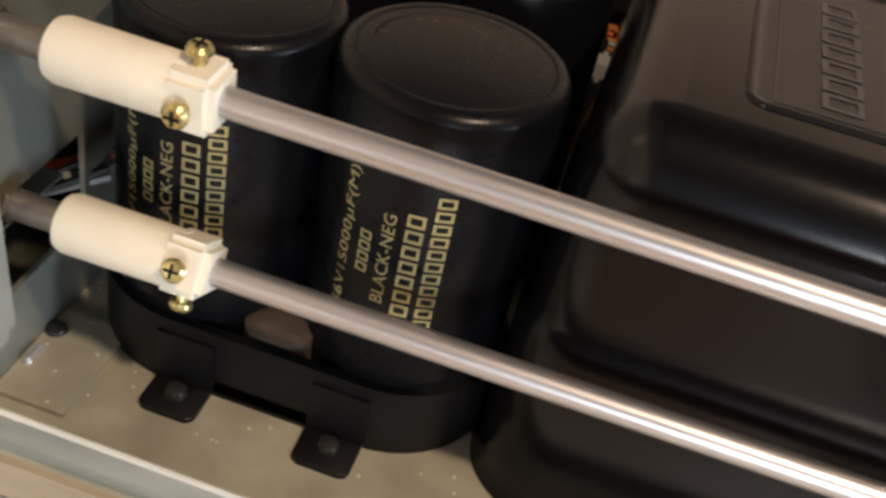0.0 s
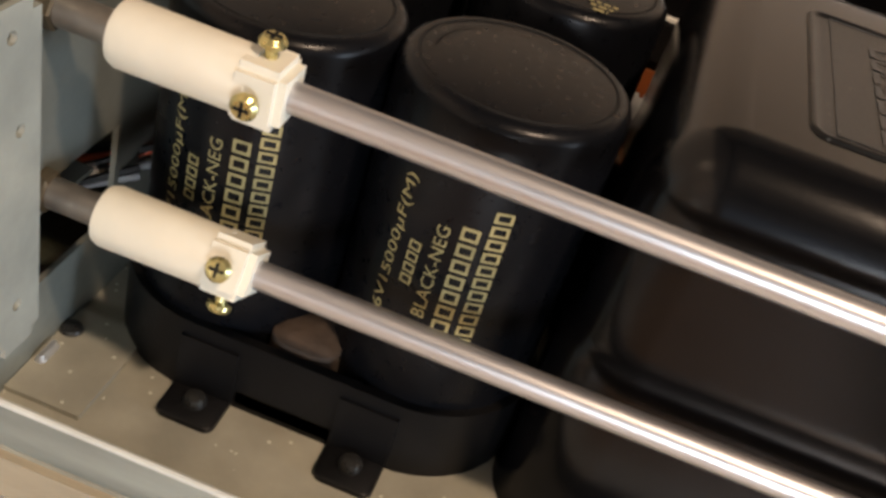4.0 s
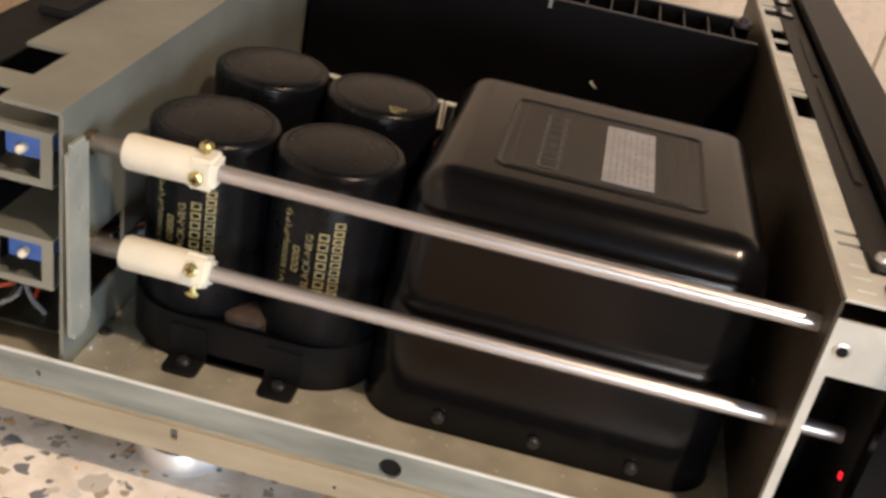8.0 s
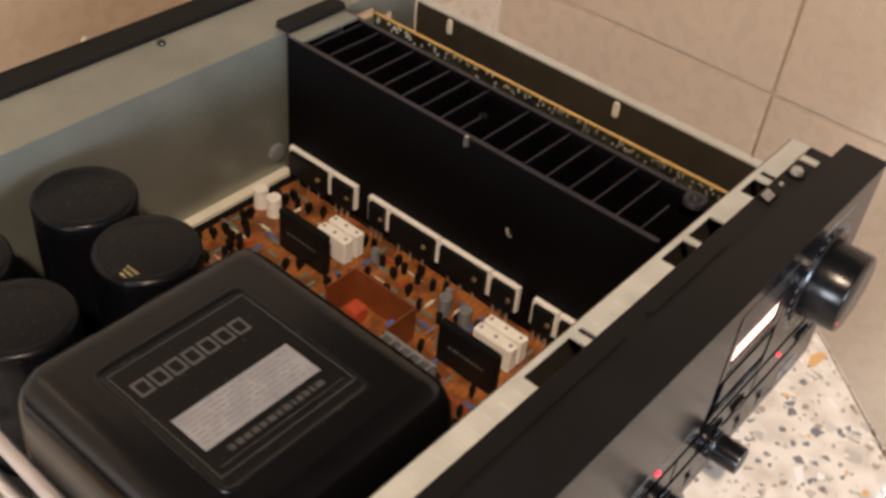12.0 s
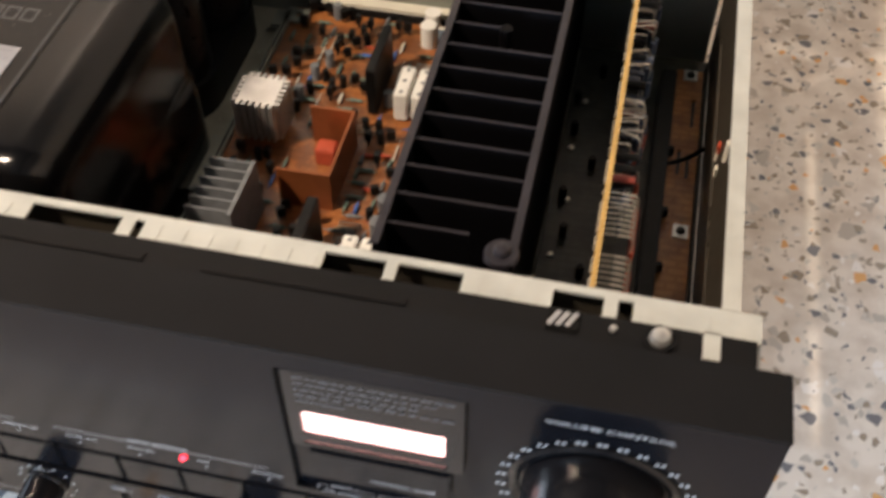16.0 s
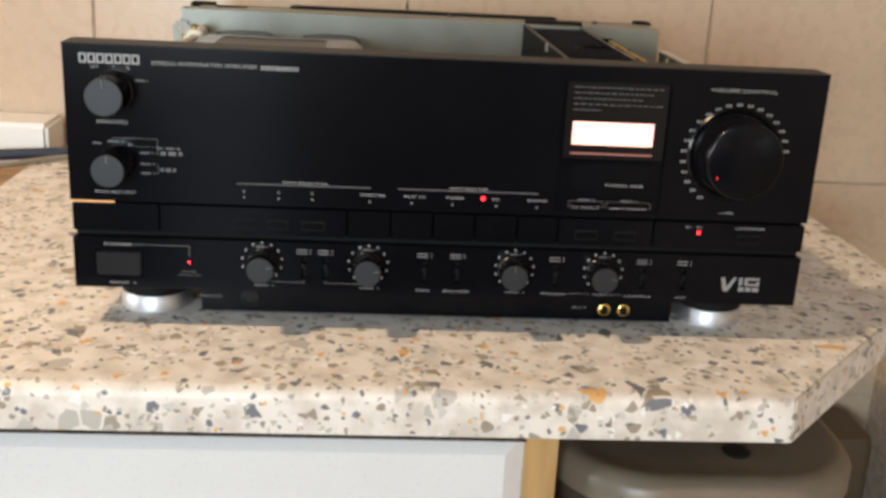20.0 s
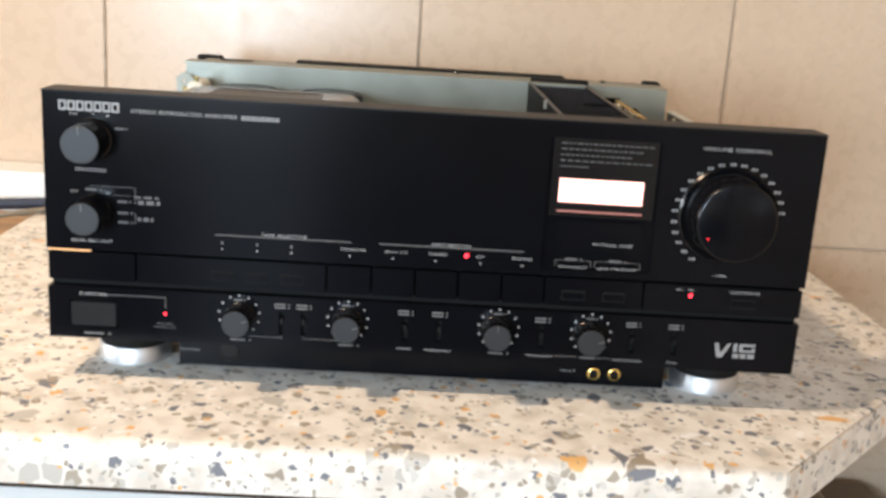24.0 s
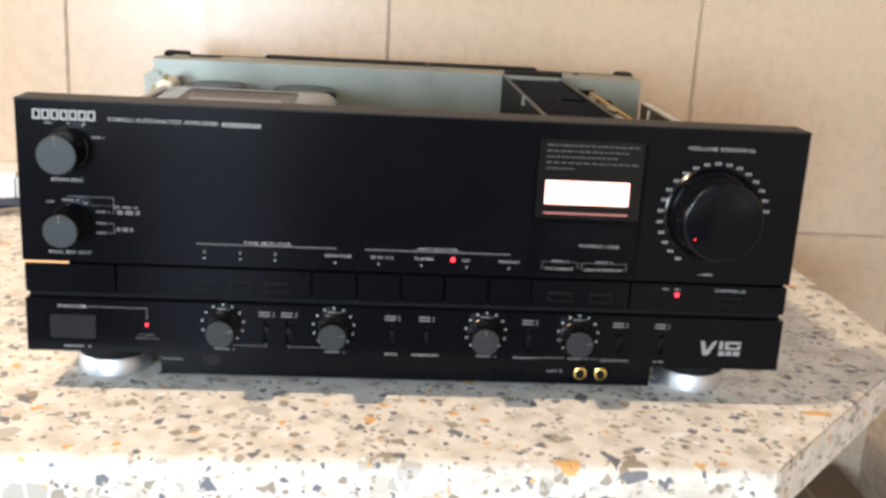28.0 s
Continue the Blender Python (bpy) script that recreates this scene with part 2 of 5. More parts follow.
M_CAP = mat("black_capacitor_sleeve", (0.0032, 0.0036, 0.0048), 0.30, vary=0.15, scale=40, bump=0.06, spec=0.18)
M_CLAMP = mat("black_clamp_lacquer", (0.0045, 0.0045, 0.005), 0.42, vary=0.2, scale=60, bump=0.1, bscale=900, spec=0.2)
M_CAPTOP = mat("matt_capacitor_top", (0.0075, 0.0078, 0.0082), 0.6, vary=0.2, scale=90, bump=0.3, bscale=1600, spec=0.14)
specked(M_CAPTOP, (0.05, 0.05, 0.05), 700, 0.92)
specked(M_TRAFO_TOP, (0.06, 0.06, 0.058), 600, 0.90)
M_LABEL_INK = mat("label_print", (0.21, 0.22, 0.245), 0.5, vary=0.1, scale=300)
M_LABEL = mat("silver_label", (0.30, 0.31, 0.34), 0.4, metal=0.3, vary=0.12, scale=120)
M_ROD = mat("brushed_aluminium_rod", (0.54, 0.53, 0.54), 0.36, metal=0.9, vary=0.06, scale=90, bump=0.08, stretch=(1, 0.05, 1))
M_RODEND = mat("dull_steel_shaft", (0.21, 0.19, 0.165), 0.45, metal=0.8, vary=0.25, scale=120, bump=0.2)
M_NYLON = mat("white_nylon", (0.66, 0.63, 0.53), 0.42, vary=0.06, scale=60, bump=0.05)
M_BRASS = mat("yellow_zinc_screw", (0.52, 0.45, 0.20), 0.28, metal=0.9, vary=0.2, scale=300)
M_OLDBRASS = mat("tarnished_brass", (0.10, 0.082, 0.055), 0.5, metal=0.6, vary=0.3, scale=200)
M_SCREW = mat("dark_screw", (0.05, 0.05, 0.048), 0.3, metal=0.7, vary=0.25, scale=300)
M_SINK = mat("black_anodised_heatsink", (0.0020, 0.0018, 0.0023), 0.55, metal=0.0, vary=0.2, scale=40, bump=0.1, spec=0.09)
M_FIN = mat("violet_black_fin", (0.022, 0.020, 0.026), 0.45, metal=0.2, vary=0.25, scale=60)
M_ALU = mat("raw_aluminium", (0.62, 0.62, 0.60), 0.35, metal=0.8, vary=0.15, scale=90)
M_FOOT = mat("polished_foot", (0.66, 0.67, 0.69), 0.48, metal=1.0, vary=0.05)
M_PCB = board_print("brown_circuit_board", (0.36, 0.135, 0.038), (0.17, 0.062, 0.020))
M_PCB_EDGE = mat("board_edge", (0.52, 0.34, 0.11), 0.5, vary=0.15, scale=90)
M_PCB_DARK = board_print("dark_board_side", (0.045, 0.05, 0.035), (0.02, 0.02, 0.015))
# lit copy of the brown board, its brightness put into the colour
M_PCB_LIT = board_print("lit_circuit_board", (0.55, 0.24, 0.06), (0.36, 0.14, 0.04))
M_COPPER = mat("copper_shield", (0.30, 0.095, 0.030), 0.35, metal=0.5, vary=0.2, scale=60)
M_CERAMIC = mat("white_ceramic", (0.80, 0.79, 0.74), 0.5, vary=0.06, scale=200)
M_RED = mat("red_film_capacitor", (0.42, 0.07, 0.03), 0.35, vary=0.12, scale=200)
M_BLUE = mat("blue_component", (0.05, 0.13, 0.40), 0.4, vary=0.15, scale=200)
M_SLATE = mat("slate_blue_component", (0.05, 0.065, 0.10), 0.4, vary=0.2, scale=200)
M_MAROON = mat("maroon_component", (0.20, 0.035, 0.022), 0.4, vary=0.2, scale=200)
M_GREY = mat("grey_component", (0.16, 0.17, 0.18), 0.45, vary=0.2, scale=200)
M_EPOXY = mat("black_epoxy", (0.007, 0.007, 0.007), 0.4, vary=0.2, scale=200, spec=0.18)
M_GREEN = mat("green_resistor", (0.13, 0.19, 0.16), 0.5, vary=0.2, scale=200)
M_SOLDER = mat("solder", (0.62, 0.60, 0.52), 0.3, metal=0.9, vary=0.1)
M_WIRE = mat("wire_lead", (0.55, 0.50, 0.42), 0.35, metal=0.7, vary=0.1)
M_PAPER = mat("tan_fibre", (0.036, 0.023, 0.015), 0.9, vary=0.35, scale=90, bump=0.5, bscale=500)
M_JACK = mat("gold_plated_jack", (0.80, 0.55, 0.18), 0.2, metal=1.0, vary=0.05)
M_WHITE = mat("white_lacquer", (0.82, 0.82, 0.80), 0.3, vary=0.03, scale=10)
M_WOOD = mat("pine_edge", (0.50, 0.30, 0.12), 0.5, vary=0.2, scale=14, bump=0.15, stretch=(6, 6, 0.7))
M_TABLE = mat("warm_wood_board", (0.42, 0.25, 0.12), 0.5, vary=0.25, scale=12, bump=0.15, stretch=(0.8, 6, 6))
M_CABLE = mat("navy_cable", (0.02, 0.03, 0.055), 0.5, vary=0.1)
M_CABLE_GREY = mat("grey_cable", (0.30, 0.26, 0.20), 0.5, vary=0.1)
M_TIN = mat("grey_baking_tin", (0.09, 0.066, 0.05), 0.35, metal=0.3, vary=0.2, scale=20)
M_PLASTIC = mat("cloudy_plastic", (0.17, 0.14, 0.105), 0.35, vary=0.10, scale=30)
M_BROWNBOX = mat("brown_plastic_box", (0.12, 0.08, 0.045), 0.5, vary=0.12, scale=12, bump=0.1)
M_NAVY = mat("navy_bag", (0.02, 0.03, 0.075), 0.55, vary=0.2, scale=30, bump=0.3)
M_DARKCLOTH = mat("dark_bag", (0.012, 0.012, 0.014), 0.6, vary=0.3, scale=30, bump=0.3)
M_REDSTRIPE = mat("red_stripe", (0.50, 0.04, 0.03), 0.5, vary=0.1)
G_DISPLAY = glow("lit_display", (1.0, 0.55, 0.48), 3.2)
# faint emission in place of display light spilling onto the lip
G_DISPLAY_LOW = glow("display_spill_glow", (0.55, 0.20, 0.16), 0.035)
G_LED_DIM = glow("dim_red_led", (0.9, 0.02, 0.03), 2.0)
G_LED = glow("red_led", (1.0, 0.03, 0.05), 5.5)
G_AMBER = glow("amber_strip", (1.0, 0.55, 0.25), 0.25)


# ---- shape helpers ----
def add_box(bm, x0, x1, y0, y1, z0, z1, bevel=0.0):
    r = bmesh.ops.create_cube(bm, size=1.0)
    for v in r["verts"]:
        v.co = Vector(((x0 + x1) / 2 + v.co.x * (x1 - x0), (y0 + y1) / 2 + v.co.y * (y1 - y0), (z0 + z1) / 2 + v.co.z * (z1 - z0)))
    if bevel:
        edges = list({e for v in r["verts"] for e in v.link_edges})
        bmesh.ops.bevel(bm, geom=edges, offset=bevel, segments=2, affect="EDGES", clamp_overlap=True)


def turned(bm, profile, at=(0, 0, 0), axis="z", seg=24):
    """A turned shape: profile rows (radius, height) from one end to the other."""
    def put(r, h, a):
        c, s = r * math.cos(a), r * math.sin(a)
        p = {"z": (c, s, h), "y": (c, -h, s), "x": (h, c, s)}[axis]
        return bm.verts.new(Vector(at) + Vector(p))
    rings = []
    for r, h in profile:
        rings.append([put(0, h, 0)] if r <= 1e-7 else [put(r, h, 2 * math.pi * k / seg) for k in range(seg)])
    for a, b in zip(rings, rings[1:]):
        for k in range(seg):
            j = (k + 1) % seg
            f = [a[k % len(a)], a[j % len(a)], b[j % len(b)], b[k % len(b)]]
            f = list(dict.fromkeys(f))
            if len(f) > 2:
                bm.faces.new(f)
    for ring in (rings[0], rings[-1]):
        if len(ring) > 2:
            bm.faces.new(ring)
    bmesh.ops.recalc_face_normals(bm, faces=bm.faces)


def outline_round(x0, x1, y0, y1, r, n=6):
    pts = []
    for cx, cy, a0 in ((x1 - r, y1 - r, 0), (x0 + r, y1 - r, 90), (x0 + r, y0 + r, 180), (x1 - r, y0 + r, 270)):
        for k in range(n + 1):
            a = radians(a0 + 90 * k / n)
            pts.append((cx + r * math.cos(a), cy + r * math.sin(a)))
    return pts


def add_layers(bm, x0, x1, y0, y1, r, layers, n=6):
    """A block with rounded corners: layers of (inset, z) from the bottom up."""
    rings = []
    for inset, z in layers:
        rr = max(r - inset, 0.0008)
        rings.append([bm.verts.new((x, y, z)) for x, y in outline_round(x0 + inset, x1 - inset, y0 + inset, y1 - inset, rr, n)])
    for a, b in zip(rings, rings[1:]):
        for k in range(len(a)):
            j = (k + 1) % len(a)
            bm.faces.new((a[k], a[j], b[j], b[k]))
    bm.faces.new(rings[0][::-1])
    bm.faces.new(rings[-1])


def add_plate(bm, axis, u0, u1, v0, v1, w0, w1, holes=(), rounds=()):
    """A sheet across axis from w0 to w1, with rectangular holes (u0, u1, v0, v1) and round ones (u, v, r) cut through."""
    boxes = list(holes) + [(u - 1.35 * r, u + 1.35 * r, v - 1.35 * r, v + 1.35 * r) for u, v, r in rounds]
    us = sorted({u0, u1, *(min(max(h[k], u0), u1) for h in boxes for k in (0, 1))})
    vs = sorted({v0, v1, *(min(max(h[k], v0), v1) for h in boxes for k in (2, 3))})
    def at(u, v, w):
        return {"x": (w, u, v), "y": (u, w, v), "z": (u, v, w)}[axis]
    cache = {}
    def vert(u, v, w):
        key = (round(u, 6), round(v, 6), w)
        if key not in cache:
            cache[key] = bm.verts.new(at(u, v, w))
        return cache[key]
    def full(i, j):
        if not (0 <= i < len(us) - 1 and 0 <= j < len(vs) - 1):
            return False
        cu, cv = (us[i] + us[i + 1]) / 2, (vs[j] + vs[j + 1]) / 2
        return not any(h[0] < cu < h[1] and h[2] < cv < h[3] for h in boxes)
    for i in range(len(us) - 1):
        for j in range(len(vs) - 1):
            if not full(i, j):
                continue
            c = [(us[i], vs[j]), (us[i + 1], vs[j]), (us[i + 1], vs[j + 1]), (us[i], vs[j + 1])]
            for w in (w0, w1):
                bm.faces.new([vert(u, v, w) for u, v in c])
            for k, (di, dj) in enumerate(((0, -1), (1, 0), (0, 1), (-1, 0))):
                if not full(i + di, j + dj):
                    (ua, va), (ub, vb) = c[k], c[(k + 1) % 4]
                    bm.faces.new((vert(ua, va, w0), vert(ub, vb, w0), vert(ub, vb, w1), vert(ua, va, w1)))
    for u, v, r in rounds:
        q, n = 1.35 * r, 16
        for k in range(n):
            ring = []
            for kk in (k, k + 1):
                a = 2 * math.pi * kk / n
                s = q / max(abs(math.cos(a)), abs(math.sin(a)))
                ring.append(((u + r * math.cos(a), v + r * math.sin(a)), (u + s * math.cos(a), v + s * math.sin(a))))
            (ia, oa), (ib, ob) = ring
            for w in (w0, w1):
                bm.faces.new((vert(*ia, w), vert(*oa, w), vert(*ob, w), vert(*ib, w)))
            bm.faces.new((vert(*ia, w0), vert(*ib, w0), vert(*ib, w1), vert(*ia, w1)))
    bmesh.ops.recalc_face_normals(bm, faces=bm.faces)


def mesh_of(name, bm, material, smooth=False):
    me = bpy.data.meshes.new(name)
    bm.to_mesh(me)
    bm.free()
    me.materials.append(material)
    if smooth:
        me.polygons.foreach_set("use_smooth", [True] * len(me.polygons))
        me.set_sharp_from_angle(angle=radians(38))
    return me


def part(name, bm, material, parent=None, label="", smooth=False):
    ob = new(name, mesh_of(name, bm, material, smooth))
    ob.parent = parent
    if label:
        ob["label"] = label
    return ob


def piece(name, me, parent, at, turn=0.0, size=None):
    """One more object on a shared mesh, at a place under its parent."""
    ob = new(name, me)
    ob.parent = parent
    ob.location = at
    ob.rotation_euler = (0, 0, turn)
    if size:
        ob.scale = size
    return ob


def boxed(name, dims, material, parent=None, label="", bevel=0.0):
    bm = bmesh.new()
    add_box(bm, *dims, bevel=bevel)
    return part(name, bm, material, parent, label, smooth=bevel > 0)


def thing(name, label, category, at=(0, 0, 0), kind="", group=""):
    ob = new(name)
    ob.location = at
    ob.empty_display_size = 0.05
    return tagged(ob, label, category, group, kind)


def add_tube(bm, points, r, seg=8):
    """A round cable or wire along points."""
    rings = []
    for k, p in enumerate(points):
        p = Vector(p)
        d = (Vector(points[min(k + 1, len(points) - 1)]) - Vector(points[max(k - 1, 0)])).normalized()
        side = d.cross(Vector((0, 0, 1)))
        if side.length < 1e-4:
            side = d.cross(Vector((0, 1, 0)))
        side.normalize()
        up = side.cross(d)
        rings.append([bm.verts.new(p + r * (math.cos(a) * side + math.sin(a) * up)) for a in (2 * math.pi * j / seg for j in range(seg))])
    for a, b in zip(rings, rings[1:]):
        for j in range(seg):
            bm.faces.new((a[j], a[(j + 1) % seg], b[(j + 1) % seg], b[j]))
    bm.faces.new(rings[0][::-1])
    bm.faces.new(rings[-1])


def curve_points(pts, n=6):
    """Catmull-Rom points along a few given ones."""
    out = []
    p = [Vector(q) for q in pts]
    for k in range(len(p) - 1):
        a, b, c, d = p[max(k - 1, 0)], p[k], p[k + 1], p[min(k + 2, len(p) - 1)]
        for j in range(n):
            t = j / n
            out.append(0.5 * (2 * b + (c - a) * t + (2 * a - 5 * b + 4 * c - d) * t * t + (3 * b - a - 3 * c + d) * t ** 3))
    return out + [p[-1]]


# ---- the room ----
def tile_wall(name, axis, w, u_joint, z_joint, tw, th, u0, u1, z0, z1, label):
    """A tiled wall across axis at w, its tiles proud of the grout."""
    bm = bmesh.new()
    if axis == "y":
        add_box(bm, u0, u1, w + 0.003, w + 0.12, z0, z1)
    else:
        add_box(bm, w + 0.003, w + 0.12, u0, u1, z0, z1)
    wall = tagged(part(name, bm, M_GROUT), label, "wall", kind="structure")
    g = 0.0013
    bm = bmesh.new()
    if axis == "y":
        add_box(bm, g, tw - g, 0, 0.006, g, th - g, bevel=0.0012)
    else:
        add_box(bm, 0, 0.006, g, tw - g, g, th - g, bevel=0.0012)
    me = mesh_of("tile", bm, M_TILE, True)
    i0, i1 = math.ceil((u0 - u_joint) / tw), math.floor((u1 - u_joint) / tw)
    j0, j1 = math.ceil((z0 - z_joint) / th), math.floor((z1 - z_joint) / th)
    for i in range(i0, i1):
        for j in range(j0, j1):
            u, z = u_joint + i * tw, z_joint + j * th
            piece("tile", me, wall, (u, w, z) if axis == "y" else (w, u, z))
    return wall


TW, TH = 0.3155, 0.308
tile_wall("wall_back", "y", 0.495, -0.3296, -0.0125, TW, TH, -2.3, 0.67, -0.95, 0.61, "beige glazed tiled kitchen wall behind the worktop")
tile_wall("wall_side", "x", 0.550, 0.182, -0.0125, TW, TH, -2.35, 0.615, -0.95, 0.61, "beige glazed tiled kitchen wall beside the worktop")
# unseen upper walls, added dark so glossy tops reflect little
tagged(boxed("wall_back_upper", (-2.3, 0.67, 0.497, 0.615, 0.61, 1.55), M_UNSEEN_DIM), "unseen wall above the tiles, darkened to dim reflections", "wall", kind="structure")
tagged(boxed("wall_side_upper", (0.552, 0.67, -2.35, 0.497, 0.61, 1.55), M_UNSEEN_DIM), "unseen wall above the tiles, darkened to dim reflections", "wall", kind="structure")
bm = bmesh.new()
add_plate(bm, "x", -2.35, 0.615, -0.95, 1.55, -2.42, -2.30, holes=[(-0.82, 0.12, 0.03, 1.07)])
tagged(part("wall_left", bm, M_UNSEEN_WALL), "unseen kitchen wall with a window opening, greyed to cut fill light", "wall", kind="structure")
bm = bmesh.new()
# unseen front wall; opening made wide to let in more sky light
add_plate(bm, "y", -2.42, 0.67, -0.95, 1.55, -2.35, -2.23, holes=[(-0.92, 0.45, -0.92, 1.12)])
tagged(part("wall_front", bm, M_UNSEEN_WALL), "unseen greyed wall with a door opening widened for sky light", "wall", kind="structure")
# unseen ceiling, coloured dark for the same dim reflections
tagged(boxed("ceiling", (-2.42, 0.67, -2.35, 0.615, 1.55, 1.65), M_UNSEEN_DIM), "unseen kitchen ceiling, darkened to dim reflections", "ceiling", kind="structure")
tagged(boxed("floor", (-2.42, 0.67, -2.35, 0.615, -1.0, -0.95), M_FLOOR), "warm brown kitchen floor", "floor", kind="structure")


# ---- the worktop and what stands below it ----
def worktop():
    top = thing("worktop", "speckled cream terrazzo-look laminate worktop with a cut corner", "worktop")
    bm = bmesh.new()
    out = [(-0.372, 0.494), (-0.372, -0.0735), (0.1905, -0.0735), (0.3595, 0.103), (0.3555, 0.494)]
    zs, inset = [(-0.027, 0.0), (-0.008, 0.0), (-0.0035, -0.0008), (-0.001, -0.003), (0, -0.007)], None
    rings = []
    for z, d in zs:
        grow = 0.0075 + d
        ring = []
        for x, y in out:
            yy = y - grow if y < 0 else y
            xx = x + (0.004 if (x, y) == (0.1905, -0.0735) else 0)
            ring.append(bm.verts.new((xx, yy, z)))
        rings.append(ring)
    for a, b in zip(rings, rings[1:]):
        for k in range(len(a)):
            j = (k + 1) % len(a)
            bm.faces.new((a[k], a[j], b[j], b[k]))
    bm.faces.new(rings[0][::-1])
    bm.faces.new(rings[-1])
    bmesh.ops.recalc_face_normals(bm, faces=bm.faces)
    part("slab", bm, M_COUNTER, top, smooth=True)
    bm = bmesh.new()
    rim = [(0.1950, -0.0810), (0.3605, 0.1030), (0.3565, 0.494)]
    for (ax, ay), (bx, by) in zip(rim, rim[1:]):
        vs = [bm.verts.new(p) for p in ((ax, ay, -0.0268), (bx, by, -0.0268), (bx, by, -0.0003), (ax, ay, -0.0003), (ax + 0.0004, ay - 0.0003, -0.0268), (bx + 0.0004, by - 0.0003, -0.0268), (bx + 0.0004, by - 0.0003, -0.0003), (ax + 0.0004, ay - 0.0003, -0.0003))]
        for q in ((0, 1, 2, 3), (4, 5, 6, 7), (0, 1, 5, 4), (2, 3, 7, 6), (1, 2, 6, 5), (0, 3, 7, 4)):
            bm.faces.new([vs[k] for k in q])
    bmesh.ops.recalc_face_normals(bm, faces=bm.faces)
    part("edge_band", bm, M_COUNTER, top, "glued speckled edge band")
    return top


worktop()


def base_cabinet():
    cab = thing("base_cabinet", "white lacquered kitchen base cabinet under the worktop", "cabinet", )
    boxed("carcass", (-0.368, 0.046, -0.045, 0.49, -0.85, -0.0275), M_WHITE, cab)
    bm = bmesh.new()
    add_layers(bm, -0.366, 0.0475, 0, 0.5, 0.001, [(0, 0), (0, 0.012), (0.012, 0.020)], 1)
    for v in bm.verts:
        v.co = Vector((v.co.x, -0.048 - v.co.z, -0.033 - 0.5 + v.co.y))
    bmesh.ops.recalc_face_normals(bm, faces=bm.faces)
    part("door", bm, M_WHITE, cab, "white bevelled cabinet door")
    boxed("top_rail", (-0.366, 0.046, -0.075, -0.048, -0.0325, -0.0273), M_PAPER, cab, "grey brown rail under the worktop edge")
    boxed("side_panel", (0.0475, 0.067, -0.062, 0.49, -0.85, -0.0275), M_WOOD, cab, "bare pine side panel")


base_cabinet()


def open_shelf():
    sh = thing("corner_shelf", "open corner shelf below the worktop", "shelf")
    boxed("board", (0.067, 0.30, 0.02, 0.49, -0.175, -0.160), M_TABLE, sh, bevel=0.001)
    boxed("back", (0.067, 0.33, 0.470, 0.488, -0.85, -0.0275), M_TABLE, sh)


open_shelf()


def food_container():
    """A large lidded box with rounded corners; the lid overhangs the darker tub."""
    c = thing("food_container", "beige brown lidded plastic food container on the open shelf", "container", (0.166, 0.055, -0.160))
    bm = bmesh.new()
    add_layers(bm, -0.090, 0.090, -0.124, 0.124, 0.056, [(0.010, 0), (0.004, 0.004), (0.0, 0.082)], 8)
    part("tub", bm, M_TIN, c, "smoky dark tub", smooth=True)
    bm = bmesh.new()
    add_layers(bm, -0.096, 0.096, -0.130, 0.130, 0.062, [(0.003, 0.080), (0.0, 0.082), (0.0, 0.094), (0.004, 0.100), (0.010, 0.102), (0.016, 0.1005), (0.030, 0.1005)], 8)
    lid = part("lid", bm, M_PLASTIC, c, "cloudy beige brown lid", smooth=True)
    bm = bmesh.new()
    turned(bm, [(0.0085, 0.1003), (0.0090, 0.1020), (0.0060, 0.1026), (0, 0.1022)], (0.018, -0.088, 0), seg=20)
    part("vent_plug", bm, M_SCREW, lid, "dark vent plug", smooth=True)


food_container()
sb = thing("storage_box", "dark brown storage box standing in the tiled corner", "box", (0.4375, 0.443, -0.95))
bm = bmesh.new()
add_layers(bm, -0.0775, 0.0775, -0.043, 0.043, 0.012, [(0.004, 0), (0, 0.01), (0, 0.66), (0.003, 0.672), (0.010, 0.675)], 4)
part("body", bm, M_BROWNBOX, sb, smooth=True)


def bag(name, label, x0, x1, y0, y1, z0, z1, material, stripe=None):
    b = thing(name, label, "bag", ((x0 + x1) / 2, (y0 + y1) / 2, z0))
    bm = bmesh.new()
    w, d, h = (x1 - x0) / 2, (y1 - y0) / 2, z1 - z0
    add_layers(bm, -w, w, -d, d, min(w, d) * 0.4, [(0.01, 0), (0, h * 0.15), (0.004, h * 0.5), (0.0, h * 0.8), (0.02, h * 0.97), (0.05, h)])
    for v in bm.verts:
        k = noise.noise(v.co * 14) * 0.008
        v.co += Vector((k, k * 0.7, 0 if v.co.z < 0.001 else k))
    part("body", bm, material, b, smooth=True)
    if stripe:
        boxed("stripe", (-w * 0.38, -w * 0.18, d * 0.45, d * 0.56, h + 0.002, h + 0.006), stripe, b, "red stripe", bevel=0.001)
        bm = bmesh.new()
        add_tube(bm, curve_points([(-w * 0.3, d * 0.30, h + 0.004), (-w * 0.1, d * 0.1, h + 0.012), (w * 0.3, d * 0.05, h + 0.008), (w * 0.5, -d * 0.1, h + 0.002)]), 0.004)
        part("handle", bm, M_CABLE_GREY, b, "pale woven handle", smooth=True)


bag("navy_bag", "navy blue shopping bag with a red stripe on the floor", 0.385, 0.545, -0.28, -0.08, -0.95, -0.36, M_NAVY, M_REDSTRIPE)
bag("dark_bag", "crumpled dark rubbish bag beside the cabinet", 0.345, 0.535, -0.02, 0.365, -0.95, -0.355, M_DARKCLOTH, M_REDSTRIPE)


